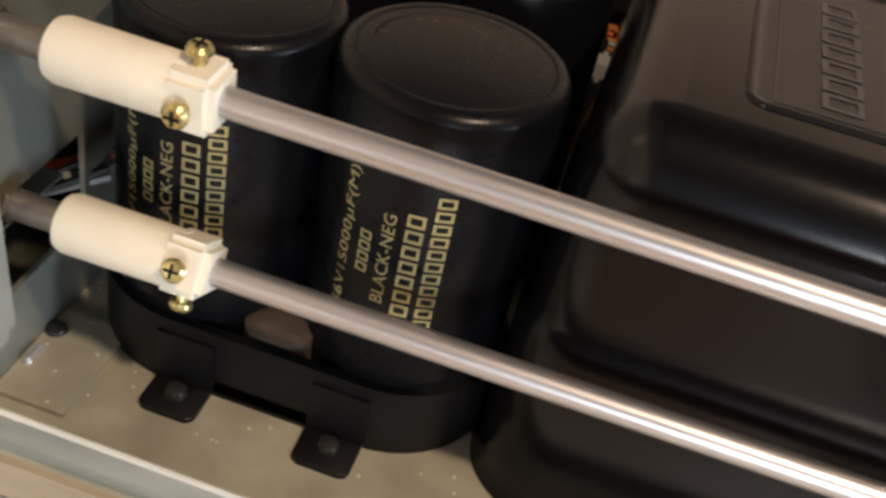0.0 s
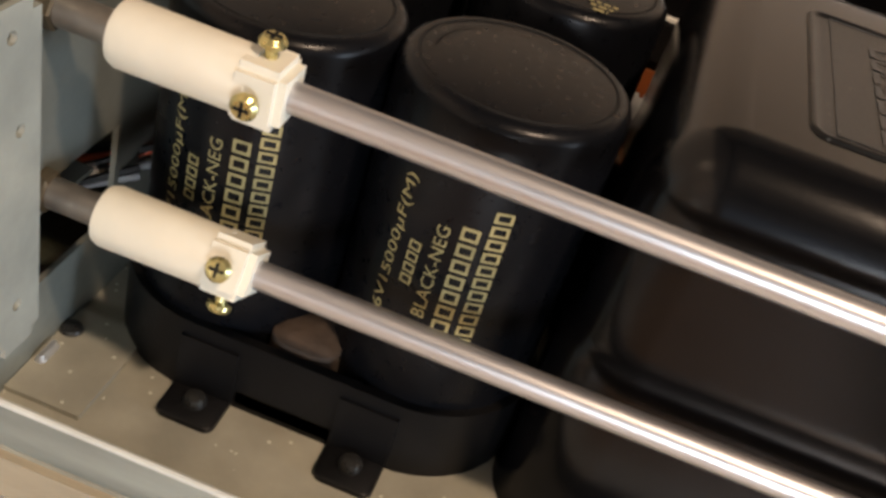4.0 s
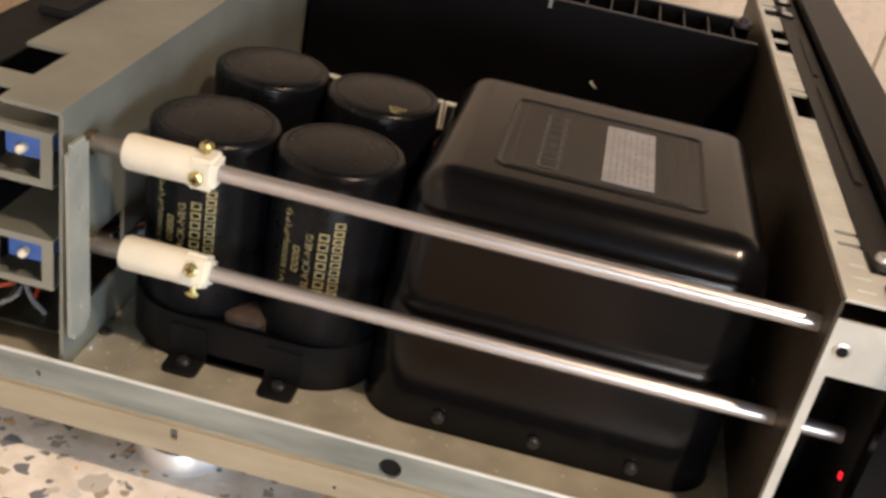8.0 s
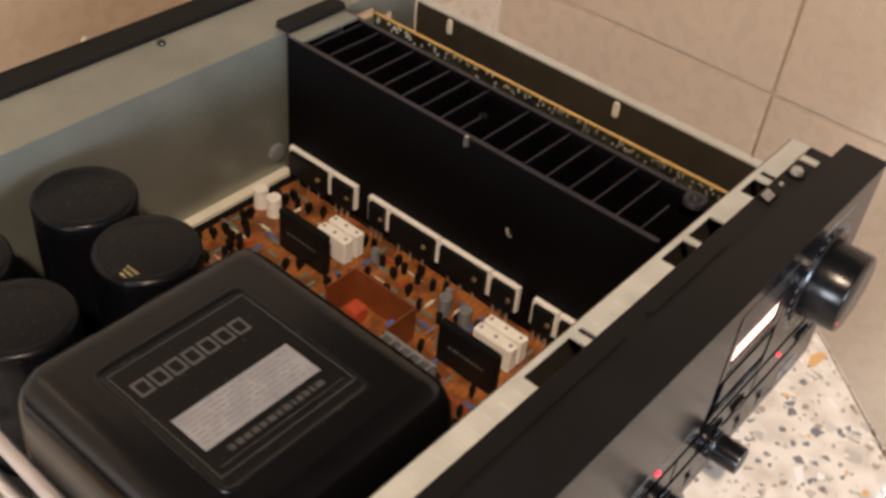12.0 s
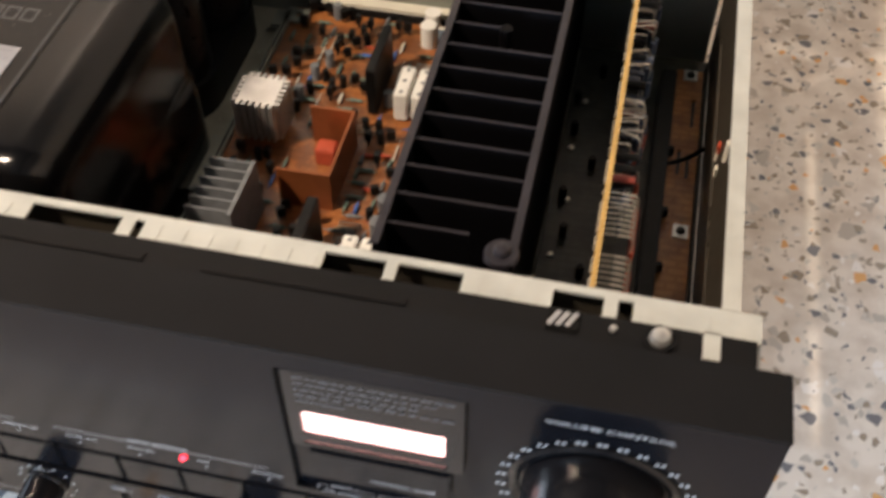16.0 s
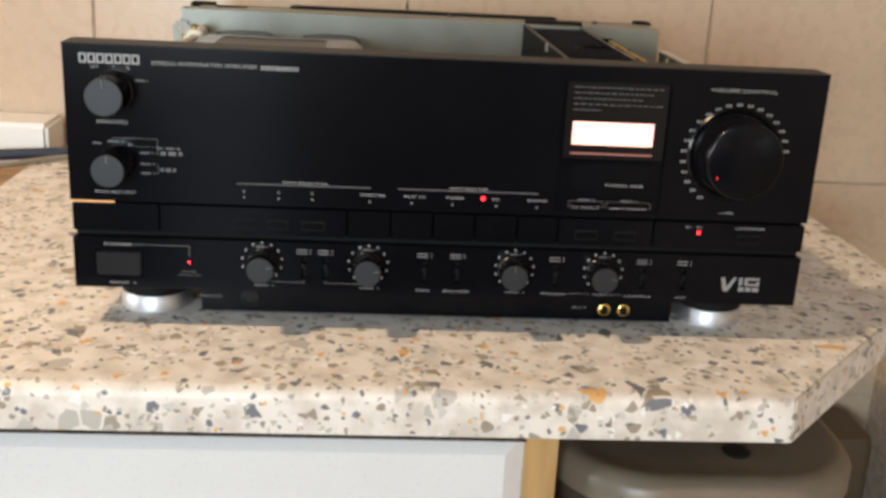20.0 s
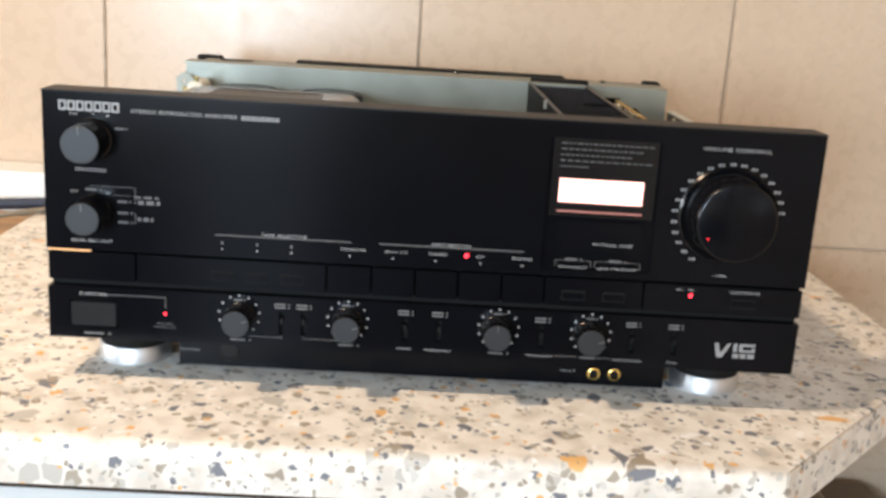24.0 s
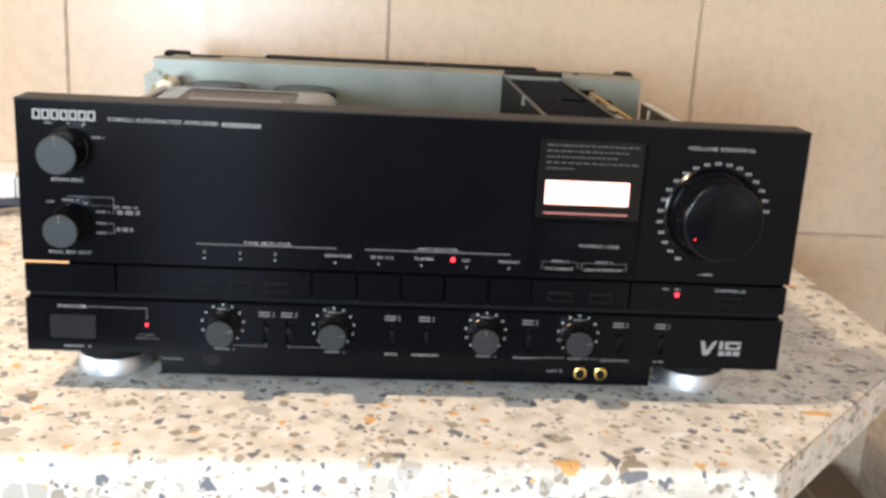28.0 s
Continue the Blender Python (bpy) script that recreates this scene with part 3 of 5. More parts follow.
def side_table():
    t = thing("side_board", "warm brown wooden board beside the worktop", "board")
    boxed("board", (-1.25, -0.378, 0.05, 0.494, -0.03, -0.008), M_TABLE, t, bevel=0.002)
    boxed("support", (-1.2, -0.42, 0.1, 0.49, -0.95, -0.03), M_WHITE, t)


side_table()
w = thing("white_box", "long white plastic box lying by the wall", "box", (-0.78, 0.47, -0.008))
boxed("body", (-0.40, 0.415, -0.035, 0.024, 0, 0.040), M_WHITE, w, bevel=0.004)
bm = bmesh.new()
add_tube(bm, curve_points([(-1.1, 0.43, 0.0), (-0.75, 0.40, 0.001), (-0.50, 0.40, 0.0025), (-0.36, 0.425, 0.0058), (-0.25, 0.45, 0.0058)]), 0.0055)
tagged(part("power_cable", bm, M_CABLE, smooth=True), "dark navy power cable lying behind the amplifier", "cable")
bm = bmesh.new()
add_tube(bm, curve_points([(-0.70, 0.22, -0.005), (-0.52, 0.26, -0.004), (-0.40, 0.37, 0.003), (-0.33, 0.43, 0.003), (-0.2, 0.455, 0.003)]), 0.0026)
tagged(part("signal_cable", bm, M_CABLE_GREY, smooth=True), "thin grey beige cable lying on the worktop", "cable")
wb = thing("socket_box", "white plastic surface-mounted box on the wall above the worktop", "socket", (0.276, 0.494, 0))
boxed("body", (-0.040, 0.037, -0.012, 0, 0.0, 0.040), M_WHITE, wb, bevel=0.003)

# ---- the amplifier ----
amp = thing("amplifier", "black stereo amplifier with its cover off standing on the worktop", "amplifier")


def screw(parent, at, axis="z", r=0.0032, material=M_SCREW, label=""):
    """A cross-head screw with a domed head standing along axis; a leading minus turns it round."""
    flip = -1 if axis[0] == "-" else 1
    ax = axis[-1]
    bm = bmesh.new()
    turned(bm, [(r, 0), (r, 0.35 * r * flip), (0.8 * r, 0.75 * r * flip), (0.4 * r, 0.9 * r * flip), (0, 0.9 * r * flip)], axis=ax, seg=14)
    ob = part("screw", bm, material, parent, label, smooth=True)
    ob.location = at
    return ob


# -- sheet metal --
bm = bmesh.new()
add_plate(bm, "z", -0.2136, 0.203, 0.051, 0.392, 0.0445, 0.0465, holes=[(-0.2136, -0.2124, 0.178, 0.192)], rounds=[(-0.05, 0.30, 0.003)])
base = part("base_plate", bm, M_STEEL_FLOOR, amp, "dusty olive grey sheet steel base")
bm = bmesh.new()
add_plate(bm, "x", 0.051, 0.392, 0.0325, 0.0546, -0.2150, -0.2136, rounds=[(0.1850, 0.0464, 0.0047), (0.330, 0.0470, 0.0013), (0.105, 0.048, 0.0013)])
part("side_rail", bm, M_RAIL, amp, "pale blue grey folded steel side rail")
bm = bmesh.new()
add_tube(bm, [(-0.2143, 0.052, 0.0546), (-0.2143, 0.391, 0.0546)], 0.0009, 8)
part("rail_edge", bm, M_STRIP, amp, "worn pale rounded rail edge", smooth=True)
# black sheet added behind the rail hole for the shade inside
boxed("hole_shade", (-0.2134, -0.2126, 0.1780, 0.1920, 0.0400, 0.0530), M_RECESS, amp)
boxed("rail_step", (-0.2153, -0.2150, 0.055, 0.390, 0.0390, 0.0416), M_STEEL_FLOOR, amp, "olive step below the rail")
bm = bmesh.new()
add_plate(bm, "x", 0.03, 0.395, 0.0270, 0.0405, -0.2175, -0.2152, holes=[(0.270, 0.273, 0.034, 0.0395)], rounds=[(0.205, 0.0320, 0.0009)])
add_box(bm, -0.2152, 0.205, 0.03, 0.395, 0.0270, 0.0290)
part("bottom_cover", bm, M_BEIGE, amp, "beige steel bottom cover")
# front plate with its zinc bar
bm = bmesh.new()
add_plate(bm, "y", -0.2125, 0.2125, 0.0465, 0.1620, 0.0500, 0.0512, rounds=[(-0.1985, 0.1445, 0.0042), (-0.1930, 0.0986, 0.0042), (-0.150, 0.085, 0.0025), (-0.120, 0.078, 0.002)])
part("front_plate", bm, M_STEEL_DARK, amp, "dark steel inner front plate")
bm = bmesh.new()
BAR = [(-0.1718, -0.1688), (-0.1624, -0.1594), (-0.0385, -0.0050), (0.0000, 0.0034), (0.0680, 0.0893), (0.0933, 0.1155), (0.1455, 0.1622), (0.1668, 0.1718)]
add_plate(bm, "z", -0.2125, 0.2125, 0.0385, 0.0500, 0.1620, 0.1632, holes=[(a, b, 0.030, 0.0470) for a, b in BAR])
add_plate(bm, "z", 0.1942, 0.1996, 0.0280, 0.0385, 0.1642, 0.1650)
add_plate(bm, "z", 0.1942, 0.1996, 0.0378, 0.0386, 0.1620, 0.1650)
add_plate(bm, "z", -0.2125, -0.1860, 0.0265, 0.0385, 0.1620, 0.1632)
for k in range(44):
    x = -0.205 + k * 0.0093
    if not any(a - 0.002 < x < b + 0.002 for a, b in BAR):
        add_box(bm, x, x + 0.0012, 0.0392, 0.0455, 0.1632, 0.1635)
part("front_bar", bm, M_STRIP, amp, "bare zinc bar with notches along the front")
bm = bmesh.new()
add_plate(bm, "x", 0.024, 0.0500, 0.1330, 0.1550, -0.2125, -0.2113, rounds=[(0.0448, 0.1437, 0.0022)])
add_plate(bm, "x", 0.018, 0.0500, 0.022, 0.0740, -0.2125, -0.2113)
add_plate(bm, "x", 0.0465, 0.0500, 0.074, 0.1330, -0.2125, -0.2113)
part("front_bracket", bm, M_STRIP, amp, "pale zinc end bracket")
bm = bmesh.new()
add_plate(bm, "x", 0.024, 0.0500, 0.022, 0.1610, 0.2113, 0.2125)
part("front_bracket", bm, M_STRIP, amp, "pale zinc end bracket")
bm = bmesh.new()
turned(bm, [(0.0022, -0.2125), (0.0031, -0.2125), (0.0031, -0.2130), (0.0022, -0.2133)], (0, 0.0448, 0.1437), "x", 16)
rim = part("hole_rim", bm, M_ALU, amp, "bright pressed hole rim", smooth=True)
# black disc laid over the hole, its shade given as colour
bm = bmesh.new()
turned(bm, [(0.0020, -0.2130), (0.0020, -0.2136), (0, -0.2136)], (0, 0.0448, 0.1437), "x", 16)
part("hole", bm, M_RECESS, rim, "black disc for the shade in the screw hole")
# added black sheet, stands in for the shade behind the bracket
boxed("end_shade", (-0.1790, -0.1780, 0.0258, 0.0498, 0.0300, 0.1612), M_RECESS, amp, "black sheet added for the dark behind the end bracket")
# rear partition with its flange and hole
bm = bmesh.new()
add_plate(bm, "y", -0.2110, 0.2015, 0.0465, 0.1590, 0.3215, 0.3230, holes=[(-0.196, -0.160, 0.070, 0.098), (0.1450, 0.1615, 0.1440, 0.1510)], rounds=[(0.1748, 0.1385, 0.0048)])
back = part("rear_partition", bm, M_STEEL, amp, "grey green sheet steel partition")
bm = bmesh.new()
add_plate(bm, "z", -0.2125, 0.2015, 0.3215, 0.3640, 0.1590, 0.1605, holes=[(-0.188, -0.160, 0.3455, 0.3640), (-0.2125, -0.201, 0.345, 0.364)])
part("rear_flange", bm, M_STEEL, amp, "grey green folded top flange")
bm = bmesh.new()
add_plate(bm, "y", -0.2125, 0.2015, 0.030, 0.1585, 0.3900, 0.3915)
add_box(bm, -0.2125, 0.2015, 0.3642, 0.3915, 0.1570, 0.1584)
part("rear_panel", bm, M_RECESS, amp, "black rear panel")
for a, b in ((-0.211, -0.190), (-0.1235, 0.118), (0.190, 0.2045)):
    bm = bmesh.new()
    add_box(bm, a, b, 0.3645, 0.3800, 0.1584, 0.1626, bevel=0.001)
    part("rear_edge", bm, M_RECESS, amp, "black raised rear edge", smooth=True)
for x, y in ((0.150, 0.352), (0.02, 0.358)):
    screw(amp, (x, y, 0.1605), "z", 0.0026)
bm = bmesh.new()
add_tube(bm, curve_points([(-0.006, 0.3918, 0.128), (-0.003, 0.404, 0.140), (0.006, 0.4166, 0.1434), (0.011, 0.421, 0.132), (0.012, 0.415, 0.112), (0.012, 0.3918, 0.100)]), 0.0018)
part("wire_hook", bm, M_NYLON, amp, "pale cable loop on the rear panel", smooth=True)
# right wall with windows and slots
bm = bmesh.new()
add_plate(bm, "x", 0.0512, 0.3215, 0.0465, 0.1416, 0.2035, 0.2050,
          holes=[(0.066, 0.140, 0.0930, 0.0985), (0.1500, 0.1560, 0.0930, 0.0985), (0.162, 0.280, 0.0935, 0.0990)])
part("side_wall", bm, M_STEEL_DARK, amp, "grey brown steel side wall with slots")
boxed("wall_lip", (0.2030, 0.2095, 0.0512, 0.3215, 0.1416, 0.1430), M_STRIP, amp, "pale folded top lip of the side wall")
for y in (0.156, 0.2912):
    bm = bmesh.new()
    add_layers(bm, -0.0022, 0.0022, -0.0055, 0.0055, 0.0018, [(0, 0), (0, 0.0008), (0.0006, 0.0013)], 4)
    for v in bm.verts:
        v.co = Vector((0.2034 - v.co.z, y + v.co.x, 0.1345 + v.co.y))
    bmesh.ops.recalc_face_normals(bm, faces=bm.faces)
    part("wall_clip", bm, M_NYLON, amp, "white plastic wall clip")
bm = bmesh.new()
turned(bm, [(0.0030, -0.3216), (0.0062, -0.3216), (0.0062, -0.3196), (0.0052, -0.3188), (0.0030, -0.3188)], (0.0735, 0, 0.0775), "y", 20)
part("grommet", bm, M_GREY, amp, "grey rubber grommet on the partition", smooth=True)
# hinge bracket strip on the partition
bm = bmesh.new()
add_plate(bm, "y", -0.2168, -0.2016, 0.0661, 0.1504, 0.3158, 0.3172, rounds=[(-0.2105, 0.1440, 0.0015), (-0.2082, 0.1232, 0.0015), (-0.2095, 0.0790, 0.0015)])
bmesh.ops.remove_doubles(bm, verts=bm.verts, dist=1e-5)
corners = [e for e in bm.edges if abs(e.verts[0].co.y - e.verts[1].co.y) > 0.001
           and min(abs(e.verts[0].co.x + k) for k in (0.2168, 0.2016)) < 1e-4 and min(abs(e.verts[0].co.z - k) for k in (0.0661, 0.1504)) < 1e-4]
bmesh.ops.bevel(bm, geom=corners, offset=0.0028, segments=4, affect="EDGES")
for v in bm.verts:
    v.co.x += (0.108 - v.co.z) * 0.035
part("bracket_strip", bm, M_STEEL_LIT, amp, "grey riveted bracket strip, paled as if lit")
for x, y in ((-0.1800, 0.3190), (-0.166, 0.30)):
    screw(amp, (x, y, 0.0465), "z", 0.0033)
bm = bmesh.new()
add_plate(bm, "z", -0.2045, -0.172, 0.302, 0.3213, 0.0466, 0.0480)
part("corner_tab", bm, M_STEEL_FLOOR, amp)
bm = bmesh.new()
add_layers(bm, -0.1945, -0.1860, 0.3178, 0.3208, 0.0015, [(0, 0.048), (0.0008, 0.0495)], 3)
part("metal_clip", bm, M_ALU, amp)


# -- extension shafts with nylon couplers --
def shaft(x, z, front, screws, lean=(0.0, 0.0)):
    """A switch shaft along y; lean is how far its front end stands off the coupler's axis."""
    bm = bmesh.new()
    turned(bm, [(0.0026, -front), (0.0032, -front - 0.0006), (0.0032, -0.2760), (0, -0.2760)], (x, 0, z), "y", 24)
    for v in bm.verts:
        k = (0.2760 - v.co.y) / (0.2760 - front)
        v.co += Vector((lean[0] * k, 0, lean[1] * k))
    s = part("extension_shaft", bm, M_ROD, amp, "brushed aluminium switch extension shaft", smooth=True)
    bm = bmesh.new()
    turned(bm, [(0.0036, -0.300), (0.0037, -0.3235), (0, -0.3235)], (x, 0, z), "y", 18)
    part("stub_shaft", bm, M_RODEND, s, "dull steel stub shaft", smooth=True)
    bm = bmesh.new()
    turned(bm, [(0.0044, -0.3180), (0.0048, -0.3186), (0.0048, -0.3214), (0, -0.3214)], (x, 0, z), "y", 6)
    part("nut", bm, M_OLDBRASS, s, "tarnished brass nut")
    bm = bmesh.new()
    turned(bm, [(0.0056, -0.2765), (0.0068, -0.2775), (0.0070, -0.3040), (0.0064, -0.3056), (0, -0.3056)], (x, 0, z), "y", 28)
    part("coupler", bm, M_NYLON, s, "ivory nylon coupler", smooth=True)
    bm = bmesh.new()
    turn = [Matrix.Translation((x, 0.2755, z)) @ Matrix.Rotation(-radians(a), 4, "Y") for a in screws]
    add_box(bm, -0.0064, 0.0064, -0.0056, 0.0056, -0.0064, 0.0064, bevel=0.0017)
    bm.transform(turn[0])
    part("coupler_block", bm, M_NYLON, s, smooth=True)
    for m_ in turn:
        bm = bmesh.new()
        turned(bm, [(0.0013, 0.004), (0.0013, 0.0088), (0.0027, 0.0089), (0.0028, 0.0098), (0.0021, 0.0107), (0, 0.0109)], axis="x", seg=16)
        bm.transform(m_)
        part("set_screw", bm, M_BRASS, s, "yellow plated set screw", smooth=True)
        bm = bmesh.new()
        for u, w in ((0.0003, 0.0016), (0.0016, 0.0003)):
            add_box(bm, 0.0106, 0.01105, -u, u, -w, w)
        bm.transform(m_)
        part("cross_slot", bm, M_RECESS, s)
    return s


shaft(-0.1928, 0.1420, 0.040, (90, 180), (-0.0060, 0.0026))
shaft(-0.1930, 0.0986, 0.020, (152, 242))


# -- rotary switches behind the partition --
def switch_unit(z):
    bm = bmesh.new()
    add_plate(bm, "x", 0.3245, 0.3520, z - 0.0110, z + 0.0110, -0.2130, -0.2122, holes=[(0.3290, 0.3465, z - 0.0080, z + 0.0080)])
    add_box(bm, -0.2122, -0.165, 0.3245, 0.3520, z + 0.0100, z + 0.0110)
    add_box(bm, -0.2122, -0.165, 0.3245, 0.3520, z - 0.0110, z - 0.0100)
    s = part("selector_switch", bm, M_STEEL, amp, "steel framed selector switch with blue wafer")
    boxed("wafer", (-0.2080, -0.1700, 0.3300, 0.3455, z - 0.0030, z + 0.0090), M_BLUE, s, "blue switch wafer", bevel=0.0006)
    bm = bmesh.new()
    turned(bm, [(0.0010, -0.2125), (0.0018, -0.2115), (0.0018, -0.207), (0, -0.207)], (0, 0.3380, z + 0.001), "x", 12)
    part("contact", bm, M_NYLON, s, "white contact pin", smooth=True)
    boxed("end_block", (-0.2160, -0.2000, 0.3530, 0.3590, z - 0.0085, z + 0.0085), M_NYLON, s, "white nylon end block", bevel=0.001)


switch_unit(0.1405)
switch_unit(0.0970)
boxed("rear_circuit_board", (-0.20, 0.20, 0.330, 0.388, 0.0560, 0.0575), M_PCB_DARK, amp)
rng = random.Random(4)
for k in range(9):
    bm = bmesh.new()
    x = -0.203 + rng.random() * 0.05
    z0 = 0.0580
    p = [(x, 0.335 + 0.05 * rng.random(), z0), (x - 0.004, 0.345, 0.065 + 0.012 * rng.random()), (x + 0.01, 0.352, 0.072 + 0.02 * rng.random()), (x + 0.03, 0.335, 0.078), (x + 0.045, 0.318, 0.080 + 0.006 * rng.random())]
    add_tube(bm, curve_points(p, 5), 0.0011, 6)
    part("wire", bm, rng.choice([M_RED, M_BLUE, M_EPOXY, M_GREY]), amp, smooth=True)


# -- reservoir capacitors --
def text_mesh(words, name="lettering"):
    cu = bpy.data.curves.new(name, "FONT")
    cu.body, cu.align_x, cu.align_y, cu.resolution_u = words, "CENTER", "CENTER", 2
    tmp = new(name, cu)
    bpy.context.view_layer.update()
    me = bpy.data.meshes.new_from_object(tmp)
    bpy.data.objects.remove(tmp)
    bpy.data.curves.remove(cu)
    return me


def fitted(me):
    """Text vertices scaled to a box one wide and one high about the origin."""
    co = np.array([v.co[:] for v in me.vertices])
    lo, hi = co.min(0), co.max(0)
    return (co[:, :2] - (lo + hi)[:2] / 2) / (hi - lo)[:2]


def mark_frames(count, gap=0.18, stroke=0.2, aspect=1.0):
    """Plain hollow boxes in a row, in a space one wide and one high, standing for a maker's mark; stroke is a share of one box's width."""
    me = bpy.data.meshes.new("mark")
    bm = bmesh.new()
    for k in range(count):
        a, b = k / count - 0.5, (k + 1 - gap) / count - 0.5
        s_ = stroke * (b - a)
        t_ = min(0.3, stroke * aspect)
        for u0, u1, v0, v1 in ((a, a + s_, -0.5, 0.5), (b - s_, b, -0.5, 0.5), (a + s_, b - s_, 0.5 - t_, 0.5), (a + s_, b - s_, -0.5, -0.5 + t_)):
            bm.faces.new([bm.verts.new((u, v, 0)) for u, v in ((u0, v0), (u1, v0), (u1, v1), (u0, v1))])
    bm.to_mesh(me)
    bm.free()
    return me


def sunk_bars(count):
    """Plain short dashes in a box one wide and one high, for print too small to read."""
    me = bpy.data.meshes.new("bars")
    bm = bmesh.new()
    rr = random.Random(count)
    x = -0.5
    while x < 0.5:
        w = (0.5 + rr.random()) / count
        e = min(x + w, 0.5)
        vs = [bm.verts.new(c) for c in ((x, -0.5, 0), (e, -0.5, 0), (e, 0.5, 0), (x, 0.5, 0))]
        bm.faces.new(vs)
        x = e + 0.35 / count
    bm.to_mesh(me)
    bm.free()
    return me


def wrapped(me, material, parent, cx, cy, r, angle, span, z0, z1, label=""):
    """Print bent round an upright sleeve: the line runs upwards, its height lies round the sleeve."""
    uv = fitted(me)
    for v, (u, w) in zip(me.vertices, uv):
        a = angle - w * span / r
        v.co = (cx + (r + 0.0002) * math.cos(a), cy + (r + 0.0002) * math.sin(a), (z0 + z1) / 2 + u * (z1 - z0))
    me.materials.append(material)
    ob = new("lettering", me)
    ob.parent = parent
    if label:
        ob["label"] = label
    return ob


CAPS = [(-0.1540, 0.2862, True), (-0.1537, 0.2343, True), (-0.0838, 0.2865, False), (-0.0859, 0.2336, False)]
R_CAP = 0.0260
for cx, cy, printed in CAPS:
    bm = bmesh.new()
    turned(bm, [(R_CAP, 0.0470), (R_CAP, 0.1425), (R_CAP - 0.0006, 0.1440), (R_CAP - 0.0020, 0.1451), (R_CAP - 0.0030, 0.1453)], (cx, cy, 0), seg=56)
    cap = part("capacitor", bm, M_CAP, amp, "large black reservoir capacitor with gold print", smooth=True)
    bm = bmesh.new()
    turned(bm, [(R_CAP - 0.0030, 0.1449), (R_CAP - 0.0040, 0.1456), (R_CAP - 0.0046, 0.1451), (0.0, 0.1453)], (cx, cy, 0), seg=56)
    part("top_disc", bm, M_CAPTOP, cap, "matt dark grey top disc", smooth=True)
    bm = bmesh.new()
    for k in range(14):
        a0, a1 = radians(-30 + 9 * k), radians(-30 + 9 * k + 9)
        vs = [bm.verts.new((cx + q * math.cos(a), cy + q * math.sin(a), 0.1456)) for q, a in ((0.0185, a0), (0.0190, a0), (0.0190, a1), (0.0185, a1))]
        bm.faces.new(vs)
    part("score_line", bm, M_CAP, cap)
    if printed:
        for words_, degrees_, span, z0, z1, count in (("56V15000µF(M)", 153, 0.0036, 0.0864, 0.1261, 0), ("", 164, 0.0028, 0.1000, 0.1115, 4), ("BLACK-NEG", 175, 0.0030, 0.0933, 0.1184, 0), ("", 187.5, 0.0040, 0.0910, 0.1200, 7), ("", 200, 0.0040, 0.0880, 0.1256, 11)):
            me = text_mesh(words_) if words_ else mark_frames(count, 0.22, 0.22, 0.8)
            wrapped(me, M_GOLDINK, cap, cx, cy, R_CAP, radians(degrees_), span, z0, z1)
for cx, cy in ((-0.0859, 0.2340),):
    for k in range(3):
        me = sunk_bars(4 - k)
        uv = fitted(me)
        for v, (u, w_) in zip(me.vertices, uv):
            v.co = (cx - 0.0150 - 0.0026 * k + w_ * 0.0014, cy - 0.010 - u * (0.008 - 0.002 * k), 0.1457)
        me.materials.append(M_GOLDINK)
        new("lettering", me).parent = cap
# clamp round the front pair
bm = bmesh.new()
outer = outline_round(-0.1822, -0.1250, 0.2060, 0.3150, 0.0286, 10)
lo, hi = 0.0466, 0.0680
ring = [[bm.verts.new((x, y, z)) for x, y in outer] for z in (lo, hi)]
inner = [bm.verts.new((x, y, hi)) for x, y in outline_round(-0.1796, -0.1276, 0.2086, 0.3124, 0.0260, 10)]
for a, b in ((ring[0], ring[1]), (ring[1], inner)):
    for k in range(len(a)):
        j = (k + 1) % len(a)
        bm.faces.new((a[k], a[j], b[j], b[k]))
bmesh.ops.recalc_face_normals(bm, faces=bm.faces)
clamp = part("capacitor_clamp", bm, M_CLAMP, amp, "black steel clamp round the capacitors", smooth=True)
for y in (0.2812, 0.2400):
    bm = bmesh.new()
    add_layers(bm, -0.1938, -0.1800, y - 0.0075, y + 0.0075, 0.0025, [(0, 0.0466), (0, 0.0480), (0.0004, 0.0483)], 4)
    add_box(bm, -0.1832, -0.1816, y - 0.0075, y + 0.0075, 0.0470, 0.0640)
    part("tab", bm, M_CLAMP, clamp, "black clamp tab", smooth=True)
    screw(clamp, (-0.1872, y, 0.0483), "z", 0.0030)
boxed("slot", (-0.1822, -0.1810, 0.248, 0.273, 0.0480, 0.0520), M_RECESS, clamp)
bm = bmesh.new()
add_layers(bm, -0.1790, -0.150, 0.2515, 0.2700, 0.006, [(0, 0.060), (0.0005, 0.0690), (0.003, 0.0705)], 5)
part("fibre_pad", bm, M_PAPER, amp, "brown fibre pad between the capacitors", smooth=True)
bm = bmesh.new()
add_layers(bm, -0.1120, -0.0560, 0.2070, 0.3145, 0.0272, [(0, 0.0466), (0, 0.0680)], 8)
part("capacitor_clamp", bm, M_CLAMP, amp, "black steel clamp round the capacitors", smooth=True)

# -- transformer --
bm = bmesh.new()
add_layers(bm, -0.1850, -0.0460, 0.0605, 0.2065, 0.0200, [(-0.0012, 0.0466), (-0.0004, 0.0490), (0, 0.0530), (0.0004, 0.0980), (0.0018, 0.1010), (0.0024, 0.1040), (0.0028, 0.1340), (0.0040, 0.1415), (0.0066, 0.1480), (0.0102, 0.1525), (0.0145, 0.1550), (0.0200, 0.1556)], 10)
trafo = part("transformer", bm, M_TRAFO, amp, "black enamelled transformer can with rounded edges", smooth=True)
bm = bmesh.new()
